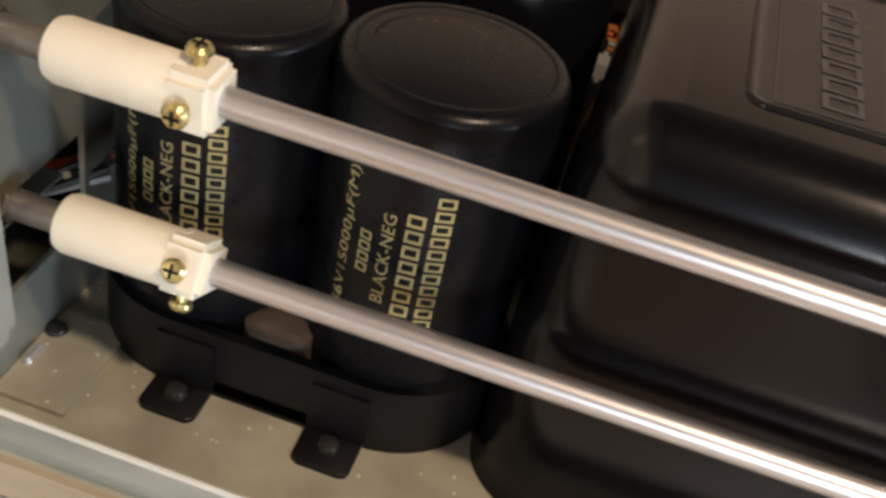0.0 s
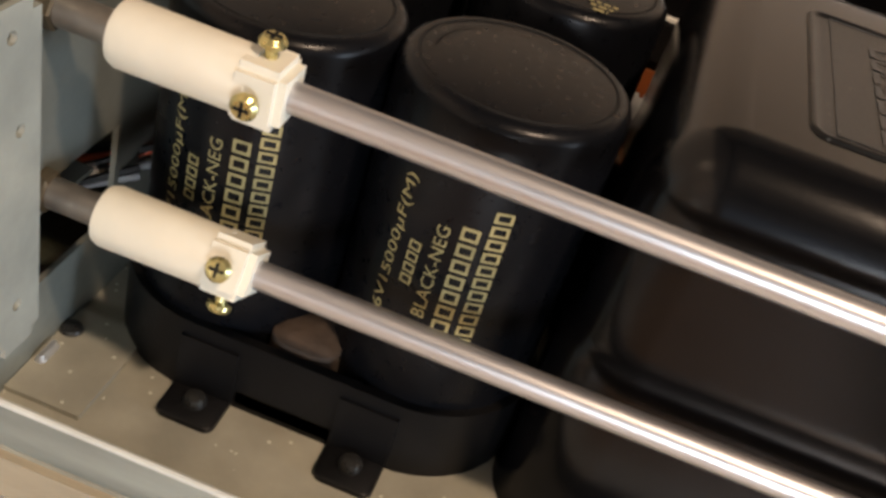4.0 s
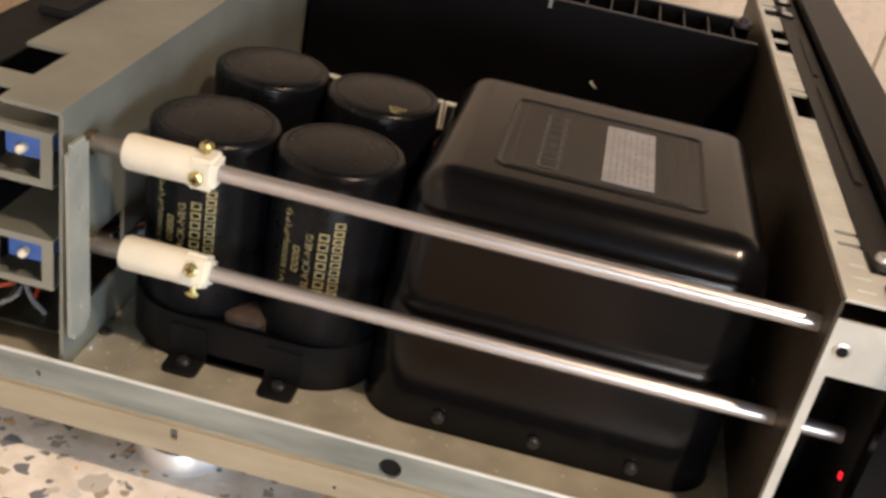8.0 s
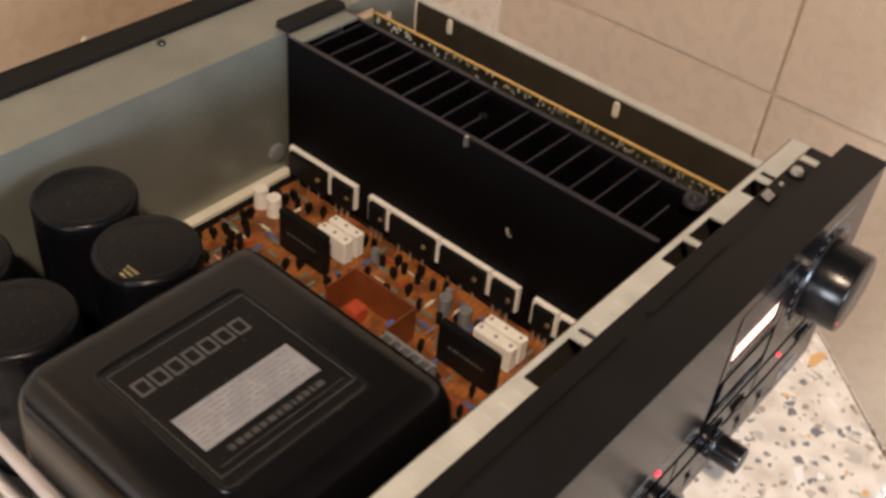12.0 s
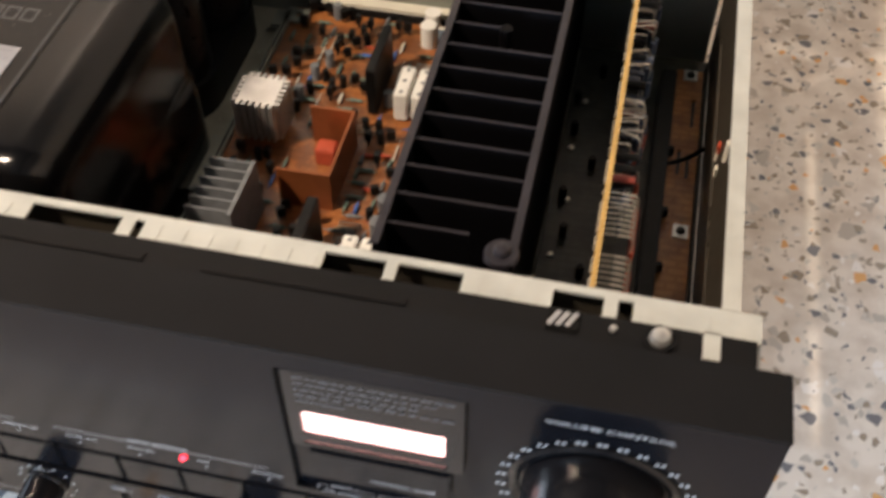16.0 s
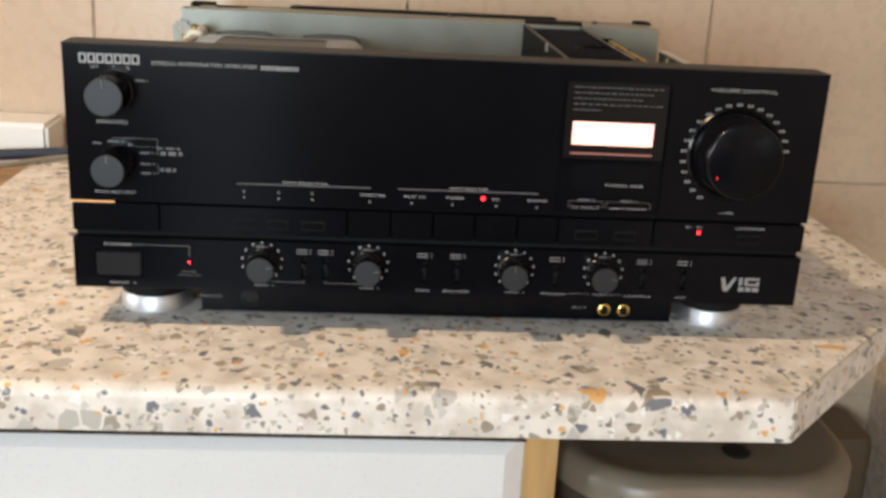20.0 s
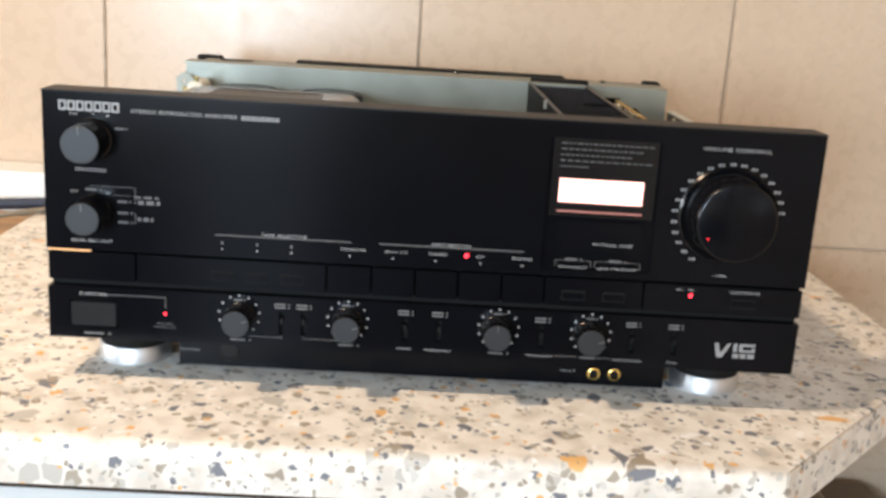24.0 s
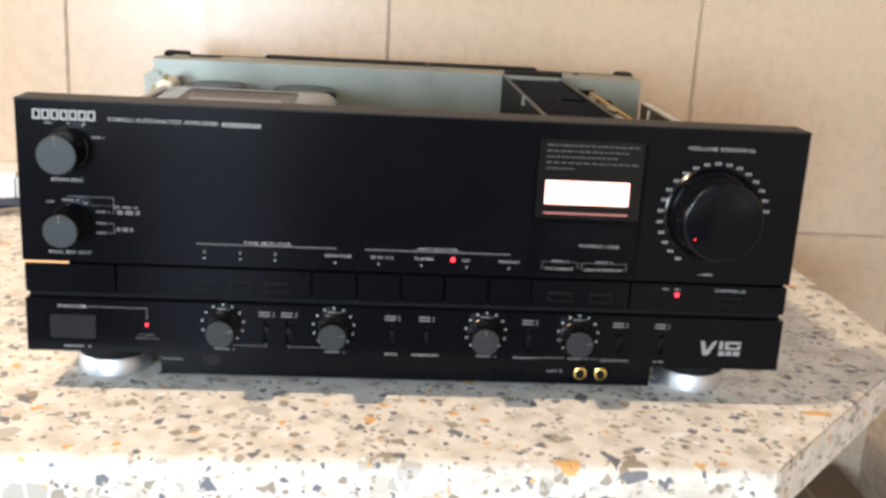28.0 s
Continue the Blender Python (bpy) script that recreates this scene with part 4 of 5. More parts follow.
add_layers(bm, -0.1570, -0.0800, 0.0905, 0.1750, 0.005, [(0.0, 0.1555), (0.0004, 0.1562), (0.0010, 0.1564), (0.0018, 0.1562), (0.0024, 0.1558), (0.0036, 0.1557)], 5)
part("top_plate", bm, M_TRAFO_TOP, trafo, "grey black embossed top plate", smooth=True)
ZL = 0.1561
boxed("label", (-0.1490, -0.0895, 0.1122, 0.1330, 0.1556, ZL), M_LABEL, trafo, "silver grey rating label")


def flat_print(me, material, parent, x0, x1, y0, y1, z, label=""):
    """Print on a level face, its lines running along x."""
    uv = fitted(me)
    for v, (u, w_) in zip(me.vertices, uv):
        v.co = ((x0 + x1) / 2 + u * (x1 - x0), (y0 + y1) / 2 + w_ * (y1 - y0), z)
    me.materials.append(material)
    ob = new("lettering", me)
    ob.parent = parent
    if label:
        ob["label"] = label
    return ob


flat_print(mark_frames(7, 0.16, 0.18, 0.9), M_INK_FAINT, trafo, -0.1495, -0.0930, 0.1500, 0.1590, 0.1559, "dull silver maker's mark")
for k in range(7):
    flat_print(sunk_bars(13 - k % 3), M_LABEL_INK, trafo, -0.1470, -0.0920 - 0.004 * (k % 2), 0.1148 + 0.0025 * k, 0.1156 + 0.0025 * k, ZL + 0.0002)
flat_print(sunk_bars(16), M_LINE, trafo, -0.1420, -0.0930, 0.1055, 0.1085, 0.1559)
bm = bmesh.new()
for (x0, x1, y0, y1) in ((-0.1525, -0.0830, 0.1685, 0.1690), (-0.1525, -0.0830, 0.0985, 0.0990), (-0.1530, -0.1525, 0.0985, 0.1690), (-0.0830, -0.0825, 0.0985, 0.1690), (-0.150, -0.0860, 0.1025, 0.1028)):
    add_box(bm, x0, x1, y0, y1, 0.1557, 0.1559)
part("border_line", bm, M_LINE, trafo)
for y in (0.1729, 0.1332, 0.0932):
    screw(trafo, (-0.1858, y, 0.0538), "-x", 0.0028)

# -- heat sink --
HX0, HX1, HY0, HY1, HZ = 0.0810, 0.1305, 0.0560, 0.3180, 0.1600
bm = bmesh.new()
add_box(bm, HX0, HX0 + 0.0022, HY0, HY1, 0.0580, HZ, bevel=0.0003)
sink = part("heat_sink", bm, M_SINK, amp, "black finned aluminium heat sink")
boxed("side_plate", (HX1 - 0.0022, HX1, HY0, HY1, 0.0580, HZ), M_SINK, sink)
boxed("edge_rail", (HX0 - 0.0004, HX0 + 0.0026, HY0, HY1, HZ, HZ + 0.0006), M_FIN, sink, "violet grey top rail")
boxed("edge_rail", (HX1 - 0.0026, HX1 + 0.0004, HY0, HY1, HZ, HZ + 0.0006), M_FIN, sink, "violet grey top rail")
FIN0, FSTEP = 0.0684, 0.01458
for k in range(17):
    y = FIN0 + k * FSTEP
    x1 = {0: 0.1130, 8: 0.1035}.get(k, HX1 - 0.0022)
    boxed("fin", (HX0 + 0.0022, x1, y - 0.0006, y + 0.0006, 0.0600, HZ - 0.0016), M_SINK, sink)
    boxed("fin_edge", (HX0 + 0.0026, x1, y - 0.0004, y + 0.0004, HZ - 0.0016, HZ - 0.0010), M_FIN, sink)
bm = bmesh.new()
turned(bm, [(0.0012, 0.12), (0.0028, 0.12), (0.0028, HZ - 0.0012), (0.0012, HZ - 0.0012)], (0.1058, FIN0 + 8 * FSTEP, 0), seg=12)
part("screw_boss", bm, M_SINK, sink, smooth=True)
bm = bmesh.new()
turned(bm, [(0.0062, 0.1575), (0.0062, HZ + 0.0002), (0.0058, HZ + 0.0008), (0, HZ + 0.0008)], (0.1258, 0.0610, 0), seg=20)
part("corner_post", bm, M_FIN, sink, smooth=True)
screw(sink, (0.1258, 0.0610, HZ + 0.0008), "z", 0.0030, M_FIN)
boxed("end_plate", (HX0 + 0.001, HX1 - 0.001, HY1 - 0.012, HY1, HZ - 0.001, HZ + 0.0012), M_STEEL, sink, "grey steel end plate", bevel=0.0004)
bm = bmesh.new()
add_layers(bm, 0.0830, 0.1330, 0.3185, 0.3320, 0.003, [(0, 0.1605), (0.0006, 0.1640)], 4)
part("rubber_strip", bm, M_RECESS, sink, "black rubber strip behind the heat sink", smooth=True)
boxed("post", (HX0 - 0.0022, HX0, 0.175, 0.177, 0.155, 0.1612), M_SOLDER, sink)
bm = bmesh.new()
add_tube(bm, curve_points([(0.0812, 0.1425, 0.1170), (0.0795, 0.1405, 0.1155), (0.0800, 0.1385, 0.1140)], 4), 0.0009, 6)
part("wire_clip", bm, M_SOLDER, sink)


def power_transistor(y0, y1):
    """A flat black power device held to the heat sink by a white frame."""
    t = boxed("power_transistor", (0.0755, 0.0795, y0 + 0.0018, y1 - 0.0018, 0.0640, 0.0820), M_EPOXY, amp, "black power transistor in a white clamp frame", bevel=0.0006)
    bm = bmesh.new()
    add_box(bm, 0.0778, 0.0810, y0, y1, 0.0826, 0.0840)
    add_box(bm, 0.0778, 0.0810, y0, y0 + 0.0015, 0.0660, 0.0826)
    add_box(bm, 0.0778, 0.0810, y1 - 0.0015, y1, 0.0660, 0.0826)
    part("frame", bm, M_CERAMIC, t, "white clamp frame")
    for q in (0.25, 0.5, 0.75):
        boxed("leg", (0.0768, 0.0775, y0 + (y1 - y0) * q - 0.0006, y0 + (y1 - y0) * q + 0.0006, 0.0560, 0.0640), M_WIRE, t)
    screw(t, (0.0753, y0 + 0.22 * (y1 - y0), 0.0745), "-x", 0.0016, M_BRASS)


for y0, y1 in ((0.2765, 0.3137), (0.2541, 0.2755), (0.2265, 0.2430), (0.1860, 0.2255), (0.1470, 0.1850), (0.1262, 0.1460), (0.0990, 0.1160), (0.0600, 0.0980)):
    power_transistor(y0, y1)


# -- main board and its components --
bm = bmesh.new()
add_plate(bm, "z", -0.0365, 0.0800, 0.0560, 0.3130, 0.0545, 0.0561, holes=[(-0.0365, -0.024, 0.0560, 0.080)])
board = part("circuit_board", bm, M_PCB, amp, "brown printed circuit board with solder stains")
bm = bmesh.new()
add_box(bm, -0.0400, -0.0365, 0.0560, 0.3060, 0.0466, 0.0590)
add_box(bm, -0.0480, -0.0400, 0.2960, 0.3100, 0.0530, 0.0545)
add_box(bm, -0.0480, -0.0400, 0.1600, 0.2000, 0.0530, 0.0545)
part("board_rail", bm, M_STEEL, amp, "blue grey steel rail")
boxed("rail_slot", (-0.0388, -0.0377, 0.0900, 0.3000, 0.0590, 0.0594), M_RECESS, amp, "dark slot along the rail")
bm = bmesh.new()
add_plate(bm, "z", -0.0400, -0.0270, 0.2960, 0.3085, 0.0575, 0.0590, rounds=[(-0.0320, 0.3030, 0.0022)])
part("rail_lug", bm, M_STEEL, amp, "blue grey lug with a hole")
boxed("rear_ledge", (-0.022, 0.081, 0.3140, 0.3214, 0.0600, 0.0625), M_NYLON, amp, "cream plastic ledge along the partition")
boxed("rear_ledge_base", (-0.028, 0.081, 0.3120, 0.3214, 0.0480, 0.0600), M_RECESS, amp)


def star_sink(x, y):
    bm = bmesh.new()
    n = 6
    pts = []
    w, tip, tooth = 0.0095, 0.0125, 0.0190 / (2 * n - 1)
    for side in range(4):
        ca, sa = [(0, -1), (1, 0), (0, 1), (-1, 0)][side]
        for k in range(n):
            a = -w + 2 * k * tooth
            for u, r in ((a, w), (a, tip), (a + tooth, tip), (a + tooth, w)):
                if side == 0: pts.append((u, -r))
                elif side == 1: pts.append((r, u))
                elif side == 2: pts.append((-u, r))
                else: pts.append((-r, -u))
    lo = [bm.verts.new((x + u, y + v, 0.062)) for u, v in pts]
    hi = [bm.verts.new((x + u, y + v, 0.085)) for u, v in pts]
    for k in range(len(pts)):
        j = (k + 1) % len(pts)
        bm.faces.new((lo[k], lo[j], hi[j], hi[k]))
    bm.faces.new(hi)
    bm.faces.new(lo[::-1])
    bmesh.ops.recalc_face_normals(bm, faces=bm.faces)
    part("small_heat_sink", bm, M_ALU, board, "silver aluminium toothed heat sink")


star_sink(-0.0195, 0.2060)
fs = boxed("finned_heat_sink", (-0.0050, -0.0030, 0.1170, 0.1520, 0.0580, 0.0900), M_GREY, amp, "grey aluminium finned heat sink")
for k in range(6):
    boxed("fin", (-0.0255, -0.0050, 0.1185 + k * 0.0063, 0.1195 + k * 0.0063, 0.0590, 0.0900), M_GREY, fs)
bm = bmesh.new()
add_box(bm, 0.0282, 0.0294, 0.1592, 0.2062, 0.0561, 0.0797)
add_box(bm, 0.0030, 0.0282, 0.1592, 0.1604, 0.0561, 0.0797)
add_box(bm, 0.0060, 0.0282, 0.2050, 0.2062, 0.0561, 0.0797)
part("copper_shield", bm, M_COPPER, board, "copper coloured folded shield")
boxed("relay", (0.0120, 0.0220, 0.1880, 0.1980, 0.0561, 0.0660), M_RED, board, "orange red relay", bevel=0.0008)
boxed("coil", (0.0200, 0.0255, 0.1700, 0.1730, 0.0561, 0.0640), M_BLUE, board)
for a, b, c, d in ((0.0280, 0.0330, 0.2300, 0.2690), (0.0255, 0.0305, 0.1000, 0.1400)):
    m_ = boxed("driver_module", (a, b, c, d, 0.0570, 0.0860), M_EPOXY, amp, "upright black driver module", bevel=0.0006)
    me = sunk_bars(8)
    uv = fitted(me)
    for v, (u, w_) in zip(me.vertices, uv):
        v.co = (a - 0.0002, (c + d) / 2 - u * 0.024, 0.072 + w_ * 0.0014)
    me.materials.append(M_INK_DIM)
    new("lettering", me).parent = m_


def cement_resistor(x, y0, y1):
    r = boxed("cement_resistor", (x - 0.0036, x + 0.0036, y0, y1, 0.0575, 0.0745), M_CERAMIC, amp, "white ceramic power resistor", bevel=0.0006)
    for y in (y0 + 0.003, y1 - 0.003):
        boxed("lead", (x - 0.0008, x + 0.0008, y - 0.0008, y + 0.0008, 0.0745, 0.0751), M_GREY, r)
    boxed("lead", (x - 0.0008, x + 0.0008, (y0 + y1) / 2 - 0.0008, (y0 + y1) / 2 + 0.0008, 0.0745, 0.0751), M_GREY, r)


for x in (0.0480, 0.0570):
    cement_resistor(x, 0.1040, 0.1305)
for x in (0.0465, 0.0560):
    cement_resistor(x, 0.2280, 0.2520)


def small_capacitor(x, y, r, h, material=M_GREY, parent=None, top=M_ALU):
    bm = bmesh.new()
    turned(bm, [(r, 0), (r, h - 0.0004), (r - 0.0004, h), (0, h)], seg=14)
    c = part("small_capacitor", bm, material, parent or board, smooth=True)
    c.location = (x, y, 0.0563)
    return c


small_capacitor(0.0470, 0.3065, 0.0048, 0.0140, M_CERAMIC)
small_capacitor(0.0470, 0.2945, 0.0048, 0.0140, M_CERAMIC)
small_capacitor(0.0560, 0.1600, 0.0040, 0.014, M_GREY)
small_capacitor(0.0560, 0.1450, 0.0040, 0.014, M_GREY)
rng = random.Random(11)


def resistor_mesh(material, length, r):
    bm = bmesh.new()
    turned(bm, [(0.0003, -length * 0.9), (0.0003, -length / 2), (r, -length / 2 + 0.0003), (r * 0.85, 0), (r, length / 2 - 0.0003), (0.0003, length / 2), (0.0003, length * 0.9)], axis="x", seg=8)
    return mesh_of("resistor", bm, material, True)


RES = [resistor_mesh(m_, 0.0062, 0.0011) for m_ in (M_GREEN, M_NYLON, M_BLUE, M_RED, M_GREY)]
bm = bmesh.new()
turned(bm, [(0.0026, 0), (0.0026, 0.0095), (0.0022, 0.0100), (0, 0.0100)], seg=12)
CAN = mesh_of("electrolytic", bm, M_GREY, True)
bm = bmesh.new()
turned(bm, [(0.0020, 0), (0.0020, 0.0070), (0.0017, 0.0074), (0, 0.0074)], seg=12)
CAN2 = mesh_of("electrolytic", bm, M_EPOXY, True)
bm = bmesh.new()
add_box(bm, -0.0023, 0.0023, -0.0015, 0.0015, 0.0030, 0.0085, bevel=0.0004)
for q in (-0.0014, 0, 0.0014):
    add_box(bm, q - 0.0003, q + 0.0003, -0.0003, 0.0003, -0.0005, 0.0031)
TRAN = mesh_of("transistor", bm, M_EPOXY, True)
TAKEN = [(-0.0325, -0.0065, 0.192, 0.220), (-0.027, -0.002, 0.115, 0.154), (0.0, 0.031, 0.157, 0.208), (0.0265, 0.034, 0.228, 0.270), (0.024, 0.032, 0.098, 0.142), (0.043, 0.062, 0.102, 0.132), (0.041, 0.061, 0.226, 0.254), (0.0745, 0.09, 0.05, 0.32), (0.040, 0.054, 0.288, 0.313)]
spots = []
while len(spots) < 230:
    x, y = rng.uniform(-0.031, 0.073), rng.uniform(0.084, 0.309)
    if any(a - 0.003 < x < b + 0.003 and c - 0.003 < y < d + 0.003 for a, b, c, d in TAKEN) or any((x - p) ** 2 + (y - q) ** 2 < 0.0049 ** 2 for p, q in spots):
        continue
    spots.append((x, y))
    k = rng.random()
    if k < 0.42:
        piece("resistor", RES[rng.choice((0, 0, 0, 1, 2, 3, 4, 4))], board, (x, y, 0.0575), rng.choice((0, math.pi / 2)))
    elif k < 0.64:
        piece("electrolytic", CAN if rng.random() < 0.2 else CAN2, board, (x, y, 0.0561), 0)
    elif k < 0.94:
        piece("transistor", TRAN, board, (x, y, 0.0565), rng.choice((0, math.pi / 2, 0.4)))
    else:
        piece("resistor", RES[1], board, (x, y, 0.0572), math.pi / 2, (1.9, 0.5, 0.5))

JUMP = bmesh.new()
add_tube(JUMP, [(-0.0055, 0, -0.0010), (-0.0052, 0, 0.0006), (0.0052, 0, 0.0006), (0.0055, 0, -0.0010)], 0.0004, 5)
JUMP = mesh_of("jumper_wire", JUMP, M_SOLDER)
for x, y, n in ((0.040, 0.140, 6), (0.004, 0.088, 5), (0.010, 0.165, 4), (0.050, 0.268, 4), (0.030, 0.215, 3)):
    for k in range(n):
        piece("jumper_wire", JUMP, board, (x, y + 0.0024 * k, 0.0567))

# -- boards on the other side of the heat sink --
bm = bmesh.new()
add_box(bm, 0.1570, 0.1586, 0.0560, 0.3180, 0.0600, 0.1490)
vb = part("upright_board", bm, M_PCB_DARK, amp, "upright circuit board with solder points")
boxed("edge", (0.1568, 0.1588, 0.0560, 0.3180, 0.1490, 0.1500), M_PCB_EDGE, vb, "yellow brown cut board edge")
bm = bmesh.new()
add_layers(bm, -0.0011, 0.0011, -0.0009, 0.0009, 0.0008, [(0, 0), (0.0004, 0.0011)], 2)
for v in bm.verts:
    v.co = Vector((-v.co.z, v.co.y, v.co.x))
bmesh.ops.recalc_face_normals(bm, faces=bm.faces)
SOL = mesh_of("solder_point", bm, M_SOLDER)
for k in range(120):
    piece("solder_point", SOL, vb, (0.1570, rng.uniform(0.060, 0.315), 0.1482 - abs(rng.gauss(0, 0.0035)) % 0.012))
for k in range(34):
    piece("solder_point", SOL, vb, (0.1570, rng.uniform(0.060, 0.315), 0.140 - abs(rng.gauss(0, 0.020)) % 0.07))
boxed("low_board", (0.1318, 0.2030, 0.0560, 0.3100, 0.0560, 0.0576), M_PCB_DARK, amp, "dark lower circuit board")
bm = bmesh.new()
add_plate(bm, "z", 0.1862, 0.2005, 0.0560, 0.2980, 0.0585, 0.0600, holes=[(0.1955, 0.1972, 0.252, 0.274), (0.1905, 0.1922, 0.216, 0.234), (0.1950, 0.1967, 0.214, 0.231)])
part("slide_board", bm, M_PCB_LIT, amp, "narrow orange brown circuit board, brightened as if lit")
boxed("slide_rail", (0.1775, 0.1855, 0.0560, 0.2850, 0.0578, 0.0700), M_EPOXY, amp, "long black plastic slide", bevel=0.001)
bm = bmesh.new()
turned(bm, [(0.0042, 0), (0.0050, 0.004), (0.0050, 0.0095), (0.0040, 0.0110), (0, 0.0110)], axis="x", seg=16)
FILM = mesh_of("film_capacitor", bm, M_RED, True)
for y, z in ((0.279, 0.132), (0.294, 0.134), (0.309, 0.134), (0.316, 0.118)):
    piece("film_capacitor", FILM, vb, (0.1586, y, z))
SIDE = []
for m_ in (M_MAROON, M_SLATE, M_GREY, M_EPOXY, M_PCB_EDGE):
    bm = bmesh.new()
    turned(bm, [(0.0026, 0), (0.0026, 0.0080), (0.0022, 0.0085), (0, 0.0085)], axis="x", seg=12)
    SIDE.append(mesh_of("electrolytic", bm, m_, True))
for k in range(78):
    piece("electrolytic", SIDE[rng.choice((0, 1, 1, 1, 3, 3, 3, 2))], vb, (0.1586, 0.124 + 0.00185 * k + rng.uniform(-0.001, 0.001), rng.uniform(0.100, 0.142)), 0, (rng.uniform(0.7, 1.3), rng.uniform(0.45, 0.8), rng.uniform(0.45, 0.8)))
bm = bmesh.new()
add_tube(bm, curve_points([(0, 0, 0.004), (0.009, 0, 0.004), (0.0115, 0, 0.002), (0.0115, 0, -0.004)], 3), 0.0004, 5)
LOOP = mesh_of("wire_loop", bm, M_WIRE)
bm = bmesh.new()
turned(bm, [(0.0011, -0.004), (0.0011, 0.004), (0, 0.004)], seg=8)
BODY = mesh_of("standing_resistor", bm, M_RED, True)
bm = bmesh.new()
turned(bm, [(0.0011, -0.004), (0.0011, 0.004), (0, 0.004)], seg=8)
BODY_BLUE = mesh_of("standing_resistor", bm, M_SLATE, True)
for k in range(9):
    for y0 in (0.062, 0.094):
        y = y0 + 0.0027 * k
        piece("wire_loop", LOOP, vb, (0.1586, y, 0.138))
        piece("standing_resistor", BODY, vb, (0.1701, y, 0.130))
for k in range(40):
    y = 0.126 + 0.0036 * k + rng.uniform(-0.001, 0.001)
    reach, z = rng.uniform(0.5, 1.0), rng.uniform(0.118, 0.140)
    piece("wire_loop", LOOP, vb, (0.1586, y, z), rng.uniform(-0.35, 0.35), (reach, 1, 1))
    piece("standing_resistor", BODY_BLUE if rng.random() < 0.7 else BODY, vb, (0.1586 + 0.0115 * reach, y, z - 0.008))
for y in (0.075, 0.150, 0.185, 0.228):
    piece("transistor", TRAN, amp, (0.166 + 0.02 * (y > 0.1), y, 0.0580), 0.3)
boxed("red_tag", (0.2020, 0.2034, 0.1770, 0.1810, 0.1125, 0.1175), M_RED, amp, "small red tag on the side wall", bevel=0.0004)
for y in (0.1690, 0.1790):
    boxed("wall_tab", (0.2022, 0.2034, y, y + 0.0035, 0.1060, 0.1115), M_NYLON, amp, "small white tab on the side wall", bevel=0.0004)
boxed("bright_strip", (0.2022, 0.2030, 0.070, 0.295, 0.0605, 0.0625), M_ALU, amp, "thin bright metal strip")
boxed("switch_bar", (0.2008, 0.2021, 0.060, 0.300, 0.0578, 0.0640), M_EPOXY, amp, "black plastic strip by the side wall")
for x, y in ((0.1955, 0.1775), (0.1935, 0.2935)):
    boxed("board_pad", (x - 0.0036, x + 0.0036, y - 0.0042, y + 0.0042, 0.0600, 0.0606), M_ALU, amp, "small steel pad on the narrow board")
    screw(amp, (x, y, 0.0606), "z", 0.0022)
bm = bmesh.new()
add_tube(bm, curve_points([(0.1860, 0.2200, 0.0625), (0.1950, 0.2225, 0.0655), (0.2025, 0.2245, 0.0720)], 4), 0.0012, 6)
part("cable_tie", bm, M_EPOXY, amp, "black cable tie")
for k in range(10):
    piece("electrolytic", CAN2, amp, (rng.uniform(0.135, 0.153), 0.07 + 0.024 * k, 0.0576))
for k in range(6):
    bm = bmesh.new()
    turned(bm, [(0.0016, 0), (0.0014, 0.0012), (0, 0.0014)], seg=10)
    o = part("test_pin", bm, M_SOLDER, amp, smooth=True)
    o.location = (0.1370 + 0.003 * (k % 2), 0.078 + 0.037 * k, 0.0577)

# -- front panel --
bm = bmesh.new()
add_plate(bm, "y", -0.2200, 0.2200, 0.0795, 0.1690, 0.0000, 0.0060, holes=[(0.0640, 0.1275, 0.0830, 0.1600)])
add_box(bm, -0.2200, 0.2200, 0.0060, 0.0240, 0.0850, 0.1690)
panel = part("front_panel", bm, M_BLACK, amp, "black anodised front panel with grey lettering")
boxed("top_strip", (-0.2205, 0.2205, -0.0004, 0.0240, 0.1690, 0.1700), M_BLACK_TOP, panel, "satin black panel top", bevel=0.0003)
boxed("recess_back", (0.0640, 0.1275, 0.0025, 0.0058, 0.0830, 0.1600), M_BLACK, panel)
boxed("back_box", (-0.2190, 0.2190, 0.0060, 0.0240, 0.0270, 0.0850), M_RECESS, panel)
bm = bmesh.new()
add_plate(bm, "z", -0.1893, 0.2110, 0.0258, 0.0385, 0.1605, 0.1640, rounds=[(-0.1725, 0.0325, 0.0013)])
part("sub_panel", bm, M_BLACK_TOP, panel, "black plastic sub panel behind the front")
for x0, x1, y0, y1 in ((-0.1110, 0.0100, 0.0285, 0.0325), (0.0300, 0.1000, 0.0285, 0.0320)):
    boxed("sub_panel_rib", (x0, x1, y0, y1, 0.1640, 0.1648), M_BLACK_TOP, panel, bevel=0.0004)
bm = bmesh.new()
add_layers(bm, -0.2094, -0.1966, 0.0262, 0.0352, 0.0022, [(0, 0.1633), (0, 0.1644), (0.0005, 0.1650)], 4)
part("end_pad", bm, M_BLACK_TOP, panel, "black plastic end pad", smooth=True)
bm = bmesh.new()
add_layers(bm, -0.1890, -0.1730, 0.0265, 0.0380, 0.0022, [(0, 0.1640), (0, 0.1646), (0.0005, 0.1650)], 4)
part("screw_pad", bm, M_BLACK_TOP, panel, "raised black screw pad", smooth=True)
screw(panel, (-0.1809, 0.0335, 0.1650), "z", 0.0030, M_ALU)
bm = bmesh.new()
turned(bm, [(0.0052, 0.1640), (0.0052, 0.1652), (0.0044, 0.1652), (0.0042, 0.1646), (0, 0.1646)], (0.1810, 0.0328, 0), seg=20)
part("screw_boss", bm, M_BLACK_TOP, panel, smooth=True)
